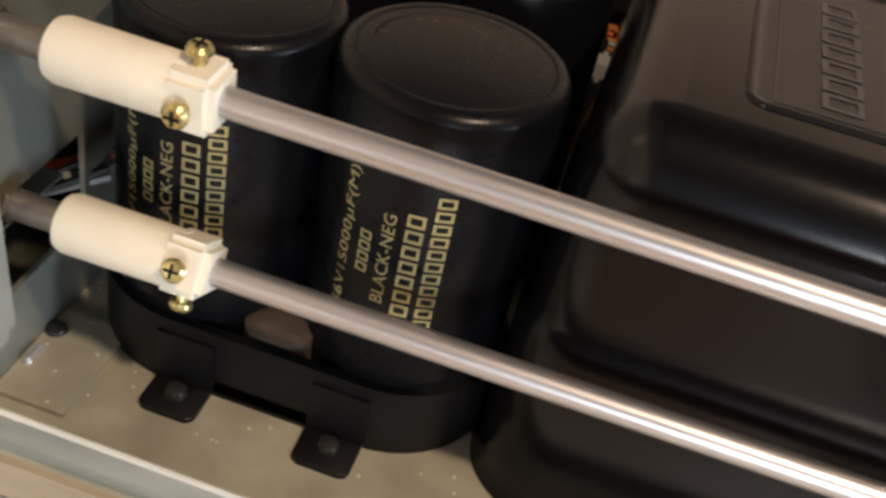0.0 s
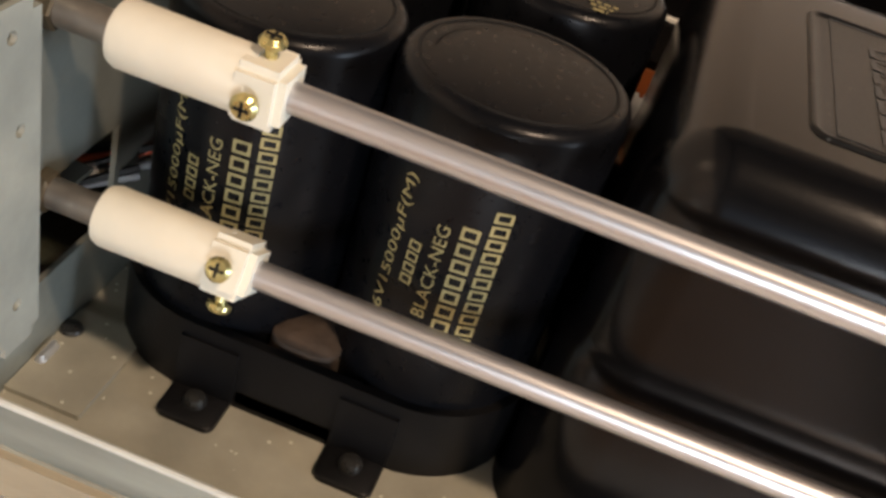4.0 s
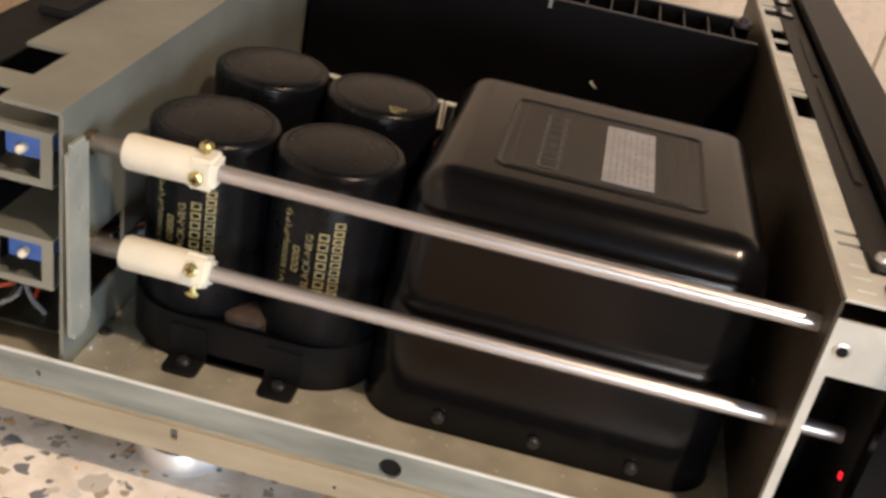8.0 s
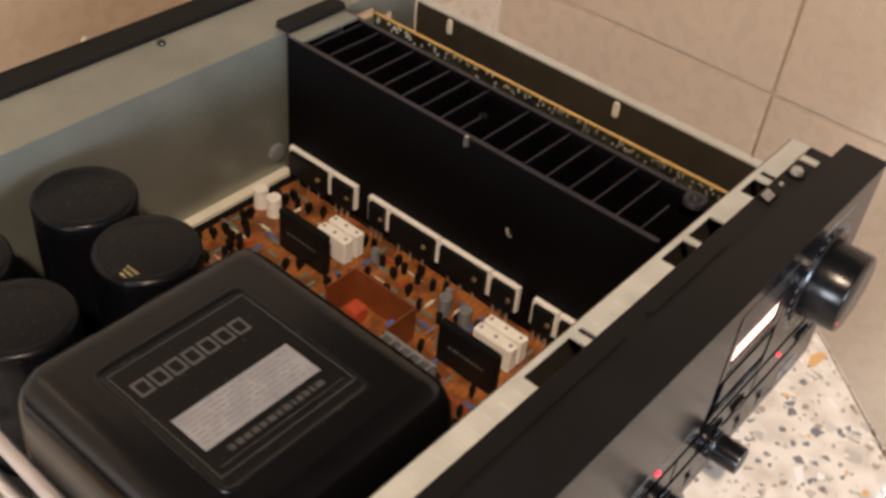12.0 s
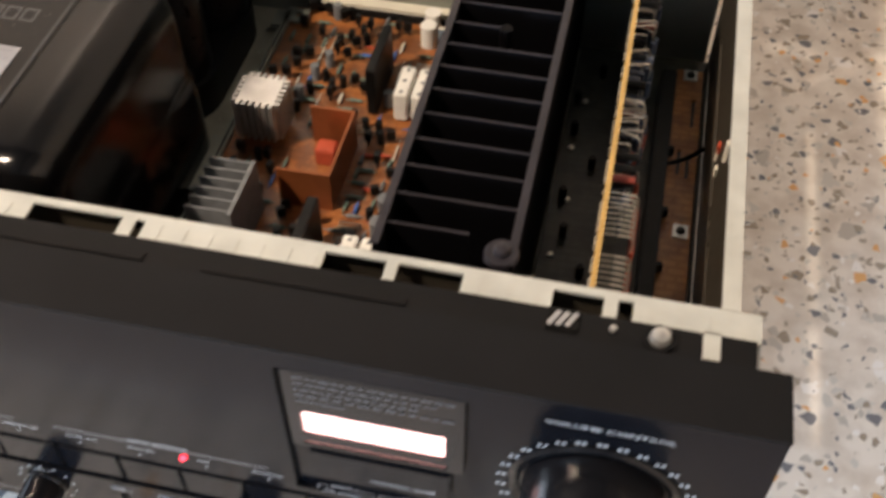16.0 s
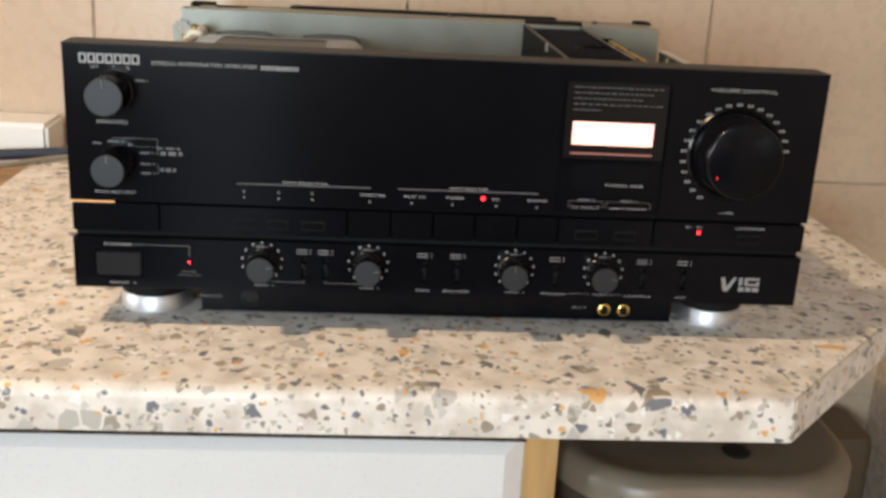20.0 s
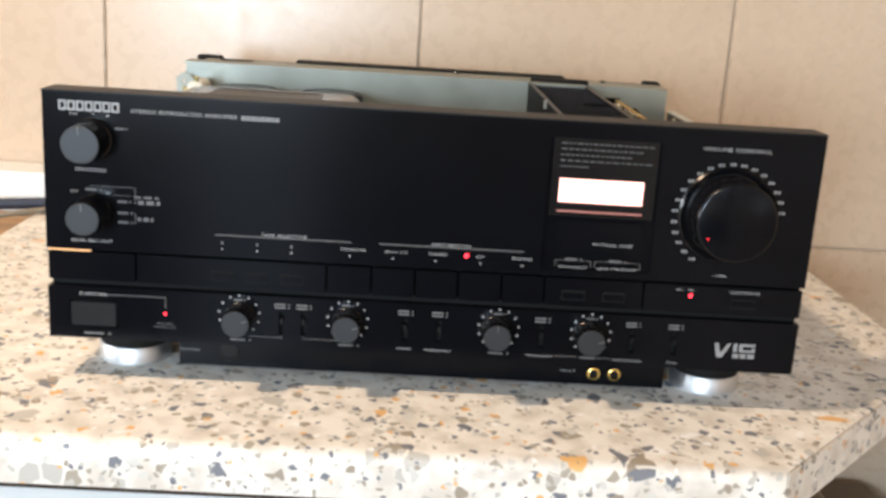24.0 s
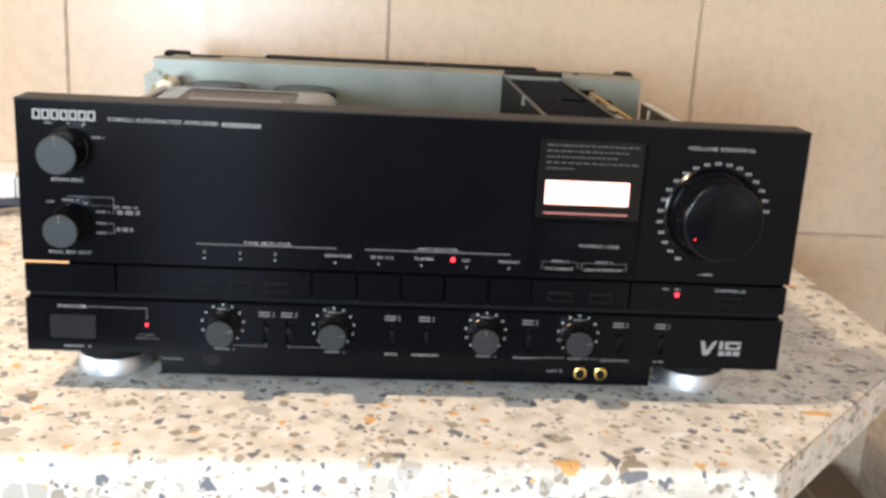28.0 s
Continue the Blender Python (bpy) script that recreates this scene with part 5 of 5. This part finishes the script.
screw(panel, (0.1810, 0.0328, 0.1646), "z", 0.0036, M_ALU)
boxed("washer_plate", (0.1755, 0.1868, 0.0296, 0.0360, 0.1640, 0.1644), M_RECESS, panel, bevel=0.0002)
screw(panel, (0.1662, 0.0340, 0.1638), "z", 0.0014, M_ALU)
fp = boxed("foil_patch", (0.1452, 0.1552, 0.0300, 0.0380, 0.1640, 0.1652), M_RECESS, amp, "black clip with bright diagonal bars")
for k in range(3):
    bm = bmesh.new()
    add_box(bm, -0.0009, 0.0009, -0.0032, 0.0032, 0.1652, 0.1658, bevel=0.0002)
    bm.transform(Matrix.Translation((0.1474 + 0.0028 * k, 0.0338, 0)) @ Matrix.Rotation(radians(-28), 4, "Z"))
    part("bar", bm, M_FOOT, fp, "bright metal bar", smooth=True)
boxed("end_cap", (-0.2112, 0.2112, 0.0240, 0.0256, 0.0300, 0.1612), M_RECESS, panel)
# button row
bm = bmesh.new()
SEPS = [-0.2196, -0.1692, -0.0594, -0.0336, -0.0083, 0.0168, 0.0423, 0.0672, 0.1255, 0.2196]
for a, b in zip(SEPS, SEPS[1:]):
    boxed("button", (a + 0.0005, b - 0.0005, -0.0005, 0.0055, 0.0612, 0.0778), M_BLACK, panel, bevel=0.0005)
boxed("amber_line", (-0.2190, -0.1950, -0.0003, 0.002, 0.0783, 0.0792), G_AMBER, panel, "thin orange glowing line")
for x0, x1 in ((-0.1256, -0.1133), (-0.1058, -0.0948), (-0.0857, -0.0734), (0.0782, 0.0908), (0.1022, 0.1142), (0.1780, 0.1915)):
    boxed("small_button", (x0, x1, -0.0022, 0.001, 0.0660, 0.0696), M_BLACK, panel, bevel=0.0005)
    boxed("small_button_slot", (x0 - 0.0006, x1 + 0.0006, -0.0007, 0.001, 0.0650, 0.0708), M_RECESS, panel)
# lower panel
bm = bmesh.new()
SLOTS = [-0.0847, -0.0719, -0.0124, 0.0075, 0.0681, 0.1218, 0.1470]
add_plate(bm, "y", -0.2196, 0.2196, 0.0260, 0.0572, -0.0006, 0.0058, holes=[(-0.2072, -0.1800, 0.0332, 0.0490)] + [(x - 0.0016, x + 0.0016, 0.0345, 0.0480) for x in SLOTS])
low = part("lower_panel", bm, M_BLACK, panel, "black lower control panel")
for x in SLOTS:
    boxed("slot_back", (x - 0.0018, x + 0.0018, 0.0035, 0.0050, 0.034, 0.049), M_RECESS, panel)
    boxed("slide_lever", (x - 0.0009, x + 0.0009, -0.0018, 0.0036, 0.0410, 0.0445), M_BLACK_TOP, panel, bevel=0.0003)
boxed("power_button", (-0.2066, -0.1806, -0.0016, 0.0050, 0.0338, 0.0484), M_BLACK_TOP, panel, "dark grey power button", bevel=0.0006)
# plinth below with sockets
bm = bmesh.new()
add_plate(bm, "y", -0.150, 0.150, 0.0030, 0.0260, 0.0250, 0.0300, rounds=[(-0.1196, 0.0125, 0.0045), (0.1056, 0.0112, 0.0026), (0.1183, 0.0112, 0.0026)])
add_box(bm, -0.150, 0.150, 0.0300, 0.0900, 0.0030, 0.0170)
part("plinth", bm, M_BLACK, amp, "black plinth with sockets")
for x in (0.1056, 0.1183):
    bm = bmesh.new()
    turned(bm, [(0.0024, -0.0250), (0.0037, -0.0238), (0.0040, -0.0222), (0.0031, -0.0218), (0.0026, -0.0222), (0.0023, -0.0290)], (x, 0, 0.0112), "y", 24)
    pj = part("phono_jack", bm, M_JACK, amp, "gold plated phono jack", smooth=True)
    bm = bmesh.new()
    turned(bm, [(0.0025, -0.0246), (0.0024, -0.0236), (0, -0.0236)], (x, 0, 0.0112), "y", 18)
    part("insulator", bm, M_RECESS, pj)
bm = bmesh.new()
turned(bm, [(0.0044, -0.0290), (0.0045, -0.0250), (0.0046, -0.0242), (0.0058, -0.0243), (0.0062, -0.0250)], (-0.1196, 0, 0.0125), "y", 32)
hj = part("headphone_jack", bm, M_EPOXY, amp, "black headphone jack ring")
# black disc closes the socket, the hole's darkness put into its colour
bm = bmesh.new()
turned(bm, [(0.0044, -0.0288), (0, -0.0288)], (-0.1196, 0, 0.0125), "y", 24)
part("socket_hole", bm, M_RECESS, hj, "black disc for the shade in the socket hole")


def foot(x, y):
    bm = bmesh.new()
    turned(bm, [(0.0208, 0.0), (0.0218, 0.0008), (0.0218, 0.0106), (0.0212, 0.0114), (0, 0.0114)], (x, y, 0), seg=48)
    f = part("foot", bm, M_FOOT, amp, "polished round metal foot", smooth=True)
    bm = bmesh.new()
    turned(bm, [(0.0211, 0.0114), (0.0211, 0.0268), (0, 0.0268)], (x, y, 0), seg=32)
    part("foot_neck", bm, M_RECESS, f, smooth=True)


for x in (-0.1815, 0.1803):
    foot(x, 0.0445)
    foot(x * 0.998, 0.280)


def knob(x, z, r, depth, face, ring=0.0, label="", pointer=None):
    """A turned control knob on the front panel."""
    bm = bmesh.new()
    d = depth
    prof = [(r * 1.04, 0.0006), (r * 1.04, d * 0.12), (r * 0.97, d * 0.16), (r * 0.95, d * 0.9), (r * 0.91, d)]
    turned(bm, prof, (x, 0, z), "y", 44)
    k = part("knob", bm, M_GLOSS, amp, label, smooth=True)
    bm = bmesh.new()
    turned(bm, [(r * 0.91, d), (r * 0.88, d + 0.0003), (0, d + 0.0003)], (x, 0, z), "y", 44)
    part("knob_face", bm, face, k, smooth=True)
    if pointer is not None:
        bm = bmesh.new()
        a = radians(pointer)
        u, v = math.cos(a), math.sin(a)
        add_box(bm, -0.0002, 0.0002, -d - 0.0006, -d - 0.0003, r * 0.45, r * 0.85)
        for q in bm.verts:
            q.co = Vector((x + q.co.x * v + q.co.z * u, q.co.y, z + q.co.z * v - q.co.x * u))
        part("pointer", bm, M_INK_DIM, k)
    return k


knob(-0.1928, 0.1436, 0.0113, 0.0220, M_KNOB, label="round black selector knob", pointer=95)
knob(-0.1924, 0.1024, 0.0100, 0.0220, M_KNOB, label="round black selector knob", pointer=95)
for x, p in ((-0.1087, 20), (-0.0460, 15), (0.0412, 90), (0.0955, 10)):
    knob(x - 0.0004, 0.0445, 0.0085, 0.0170, M_KNOB, label="small round black tone knob", pointer=p)
bm = bmesh.new()
turned(bm, [(0.0285, 0.0), (0.0285, 0.0010), (0.0274, 0.0022), (0.0250, 0.0014), (0.0240, 0.0004)], (0.1685, 0, 0.1208), "y", 64)
part("volume_ring", bm, M_GLOSS, panel, "glossy black ring round the volume knob", smooth=True)
bm = bmesh.new()
turned(bm, [(0.0232, 0.0008), (0.0228, 0.0205), (0.0222, 0.0215), (0.0216, 0.0218)], (0.1685, 0, 0.1208), "y", 64)
vk = part("volume_knob", bm, M_GLOSS, amp, "large black volume knob", smooth=True)
bm = bmesh.new()
turned(bm, [(0.0216, 0.0218), (0.0212, 0.0220), (0, 0.0220)], (0.1685, 0, 0.1208), "y", 64)
part("knob_face", bm, M_BLACK, vk, smooth=True)
bm = bmesh.new()
turned(bm, [(0.0006, 0.0220), (0.0005, 0.0223), (0, 0.0224)], (0.1530, 0, 0.1110), "y", 10)
part("volume_light", bm, G_LED_DIM, vk, "tiny red volume light")
# lit display window
boxed("display", (0.0708, 0.1190, 0.0010, 0.0030, 0.1230, 0.1365), G_DISPLAY, panel, "pink white lit display window")
# no lamp: the lip glows for the light it catches from the display
boxed("display_lip", (0.0705, 0.1195, 0.0004, 0.0020, 0.1172, 0.1183), G_DISPLAY_LOW, panel, "lip below the display with its dim red spill light")
bm = bmesh.new()
add_plate(bm, "y", 0.0660, 0.1255, 0.1150, 0.1600, -0.0002, 0.0028, holes=[(0.0706, 0.1192, 0.1228, 0.1368), (0.0700, 0.1200, 0.1168, 0.1188)])
part("display_frame", bm, M_GLOSS, panel, "glossy black display frame")
boxed("muting_button", (0.0712, 0.1212, -0.0006, 0.0030, 0.0948, 0.1128), M_BLACK, panel, "black muting button", bevel=0.0008)
for x, z, y in ((0.0207, 0.0882, -0.0012), (0.1533, 0.0716, -0.0012), (-0.1525, 0.0432, -0.0008)):
    boxed("indicator", (x - 0.0011, x + 0.0011, y, y + 0.002, z - 0.0011, z + 0.0011), G_LED, panel, "red indicator light", bevel=0.0004)
bm = bmesh.new()
turned(bm, [(0.0016, 0), (0.0012, 0.0008), (0, 0.001)], axis="y", seg=10)
li = part("indicator", bm, G_LED_DIM, amp, "red indicator light")
li.location = (-0.2080, 0.0262, 0.0915)


def print_on(me, material, x0, x1, z0, z1, y=-0.0002, label=""):
    """Print on the front face, reading from its left to its right."""
    uv = fitted(me)
    for v, (u, w_) in zip(me.vertices, uv):
        v.co = ((x0 + x1) / 2 + u * (x1 - x0), y, (z0 + z1) / 2 + w_ * (z1 - z0))
    me.materials.append(material)
    ob = new("lettering", me)
    ob.parent = panel
    if label:
        ob["label"] = label


def words(s, x0, x1, z0, z1, y=-0.0002, ink=None):
    print_on(text_mesh(s), ink or M_INK, x0, x1, z0, z1, y)


def bars(n, x0, x1, z0, z1, y=-0.0002, ink=None):
    print_on(sunk_bars(n), ink or M_INK_DIM, x0, x1, z0, z1, y)


def line(x0, x1, z0, z1, y=-0.0002):
    bm = bmesh.new()
    add_box(bm, x0, x1, y, y + 0.00015, z0, z1)
    part("printed_line", bm, M_INK_DIM, panel)


print_on(mark_frames(7, 0.14, 0.24, 0.8), M_INK, -0.2108, -0.1775, 0.1590, 0.1645, label="silver maker's mark")
words("STEREO INTEGRATED AMPLIFIER", -0.1709, -0.1119, 0.1594, 0.1614)
print_on(mark_frames(8, 0.25, 0.26, 1.0), M_INK, -0.1097, -0.0889, 0.1590, 0.1612)
words("VOLUME CONTROL", 0.1502, 0.1898, 0.1574, 0.1594)
words("SPEAKERS", -0.2026, -0.1854, 0.1252, 0.1270)
words("DUAL REC OUT", -0.2054, -0.1822, 0.0840, 0.0857)
words("OFF", -0.2050, -0.2000, 0.1565, 0.1578)
words("A", -0.1927, -0.1912, 0.1570, 0.1585)
words("B", -0.1845, -0.1830, 0.1562, 0.1577)
bars(2, -0.1800, -0.1730, 0.1495, 0.1507)
words("OFF", -0.2055, -0.2008, 0.1128, 0.1140)
bars(2, -0.1970, -0.1880, 0.1142, 0.1154)
bars(1, -0.1855, -0.1815, 0.1125, 0.1137)
bars(2, -0.1790, -0.1715, 0.1080, 0.1092)
bars(3, -0.1690, -0.1560, 0.1110, 0.1122)
bars(3, -0.1675, -0.1550, 0.1075, 0.1098)
bars(2, -0.1790, -0.1710, 0.1015, 0.1027)
bars(2, -0.1790, -0.1710, 0.0960, 0.0972)
bars(3, -0.1680, -0.1590, 0.0978, 0.1000)
line(-0.1946, -0.1690, 0.1167, 0.1170)
line(-0.1693, -0.1690, 0.1078, 0.1170)
line(-0.1820, -0.1690, 0.1120, 0.1122)
line(-0.1705, -0.1690, 0.1078, 0.1080)
line(-0.1705, -0.1690, 0.1021, 0.1023)
line(-0.1693, -0.1690, 0.0962, 0.1023)
line(-0.1705, -0.1690, 0.0962, 0.0964)
line(-0.1242, -0.0460, 0.0920, 0.0926)
words("TAPE SELECTOR", -0.0979, -0.0712, 0.0930, 0.0946)
line(-0.0298, 0.0536, 0.0920, 0.0926)
words("INPUT SELECTOR", 0.0005, 0.0232, 0.0930, 0.0946)
words("MONITOR", -0.0518, -0.0372, 0.0872, 0.0888)
words("AUX 1/2", -0.0265, -0.0135, 0.0872, 0.0888)
words("TUNER", -0.0015, 0.0095, 0.0872, 0.0888)
words("CD", 0.0260, 0.0308, 0.0872, 0.0888)
words("PHONO", 0.0475, 0.0590, 0.0872, 0.0888)
for k, x in enumerate((-0.1196, -0.0996, -0.0799)):
    bars(1, x - 0.0009, x + 0.0009, 0.0868, 0.0886)
for x in (-0.1196, -0.0996, -0.0799, -0.0462, -0.0214, 0.0031, 0.0291, 0.0534):
    bars(1, x - 0.0007, x + 0.0007, 0.0835, 0.0845, ink=M_INK)
for k in range(5):
    bars(22 - 2 * k, 0.0700, 0.1225 - 0.006 * (k % 3) - (0.030 if k == 4 else 0), 0.1566 - 0.0033 * k, 0.1575 - 0.0033 * k, -0.0004, M_INK_FAINT)
words("MUTING -20dB", 0.0930, 0.1160, 0.0985, 0.1000, -0.0008)
for x0, x1, s in ((0.0722, 0.0930, "CD DIRECT"), (0.0951, 0.1218, "LINE STRAIGHT")):
    line(x0, x1, 0.0888, 0.0890, -0.0004)
    line(x0, x0 + 0.0003, 0.0850, 0.0890, -0.0004)
    line(x1 - 0.0003, x1, 0.0850, 0.0890, -0.0004)
    words(s, x0 + 0.002, x1 - 0.002, 0.0843, 0.0857, -0.0004)
    bars(2, (x0 + x1) / 2 - 0.005, (x0 + x1) / 2 + 0.005, 0.0892, 0.0902, -0.0004)
bars(2, 0.1445, 0.1485, 0.0745, 0.0756, -0.0007)
bars(2, 0.1515, 0.1555, 0.0745, 0.0756, -0.0007)
words("CARTRIDGE", 0.1757, 0.1938, 0.0742, 0.0757, -0.0007)
words("POWER", -0.2015, -0.1854, 0.0522, 0.0540, -0.0008)
line(-0.1850, -0.1521, 0.0529, 0.0533, -0.0008)
line(-0.1525, -0.1521, 0.0464, 0.0533, -0.0008)
bars(2, -0.1995, -0.1840, 0.0286, 0.0298, -0.0008)
words("POWER", -0.1570, -0.1480, 0.0366, 0.0377, -0.0008, M_INK_DIM)
words("PROTECTION", -0.1590, -0.1460, 0.0344, 0.0355, -0.0008, M_INK_DIM)
# dial marks
def dial(x, z, r, a0, a1, n, w, ink, digits=1):
    """A ring of small printed marks; digits is how many strokes stand side by side in one."""
    me = bpy.data.meshes.new("dial")
    bm = bmesh.new()
    for k in range(n):
        a = radians(a0 + (a1 - a0) * k / (n - 1))
        cx, cz = x + r * math.cos(a), z + r * math.sin(a)
        for d in range(digits):
            dx = (d - (digits - 1) / 2) * w * 1.5
            vs = [bm.verts.new((cx + dx + i * w / 2, -0.0003 if z > 0.08 else -0.0008, cz + j * w * 0.62)) for i, j in ((-1, -1), (1, -1), (1, 1), (-1, 1))]
            bm.faces.new(vs)
    bm.to_mesh(me)
    bm.free()
    me.materials.append(ink)
    new("dial_print", me).parent = panel


dial(0.1692, 0.1192, 0.0311, 235, 8, 20, 0.0013, M_INK_MID, 2)
words("-dB", 0.1640, 0.1730, 0.0838, 0.0850)
for x in (-0.1095, -0.0462, 0.0424, 0.0970):
    dial(x, 0.0450, 0.0118, 225, -45, 11, 0.0010, M_INK)
    bars(2, x - 0.0035, x + 0.0035, 0.0537, 0.0547, -0.0008)
    bars(2, x - 0.0050, x + 0.0070, 0.0294, 0.0303, -0.0008)
for x in SLOTS:
    bars(2, x - 0.0045, x + 0.0045, 0.0522, 0.0532, -0.0008)
    bars(2, x - 0.0045, x + 0.0045, 0.0503, 0.0513, -0.0008)
words("MODE", -0.0165, -0.0085, 0.0289, 0.0301, -0.0008)
words("SUBSONIC", -0.0005, 0.0155, 0.0289, 0.0301, -0.0008)
words("FREQUENCY", 0.0600, 0.0760, 0.0289, 0.0301, -0.0008)
words("LOUDNESS", 0.1120, 0.1285, 0.0289, 0.0301, -0.0008)
words("AUX", 0.1435, 0.1500, 0.0289, 0.0301, -0.0008)
for a, b in ((-0.1040, -0.0847), (-0.0719, -0.0500), (0.0770, 0.0900), (0.1010, 0.1100)):
    line(a, b, 0.0322 if a < 0 else 0.0300, 0.0325 if a < 0 else 0.0303, -0.0008)
line(-0.0849, -0.0846, 0.0316, 0.0339, -0.0008)
line(-0.0721, -0.0718, 0.0316, 0.0339, -0.0008)
words("PHONES", -0.1490, -0.1370, 0.0120, 0.0133, 0.0247)
words("AUX 2", 0.0850, 0.0945, 0.0110, 0.0122, 0.0247)
# silver emblem of plain shapes
bm = bmesh.new()
for pts in (((0.1709, 0.0436), (0.1735, 0.0436), (0.1750, 0.0375), (0.1790, 0.0436), (0.1812, 0.0436), (0.1762, 0.0346), (0.1730, 0.0346)),
            ((0.1825, 0.0436), (0.1848, 0.0436), (0.1848, 0.0384), (0.1825, 0.0384)), ((0.1860, 0.0436), (0.1955, 0.0436), (0.1955, 0.0420), (0.1860, 0.0420)),
            ((0.1860, 0.0420), (0.1882, 0.0420), (0.1882, 0.0384), (0.1860, 0.0384)), ((0.1882, 0.0398), (0.1955, 0.0398), (0.1955, 0.0384), (0.1882, 0.0384)),
            ((0.1935, 0.0412), (0.1955, 0.0412), (0.1955, 0.0398), (0.1935, 0.0398)),
            ((0.1825, 0.0374), (0.1862, 0.0374), (0.1862, 0.0346), (0.1825, 0.0346)), ((0.1870, 0.0374), (0.1905, 0.0374), (0.1905, 0.0346), (0.1870, 0.0346)), ((0.1913, 0.0374), (0.1955, 0.0374), (0.1955, 0.0346), (0.1913, 0.0346))):
    bm.faces.new([bm.verts.new((x, -0.0009, z)) for x, z in pts])
part("emblem", bm, M_LOGO, panel, "silver emblem")

# ---- pendant lamp ----
cl = thing("pendant_lamp", "small white pendant lamp under the ceiling", "lamp", (-0.73, -0.43, 1.55))
bm = bmesh.new()
turned(bm, [(0.004, 0), (0.004, -0.09), (0.03, -0.095), (0.10, -0.135), (0.098, -0.136), (0.03, -0.100), (0.0, -0.098)])
part("shade", bm, M_WHITE, cl, smooth=True)
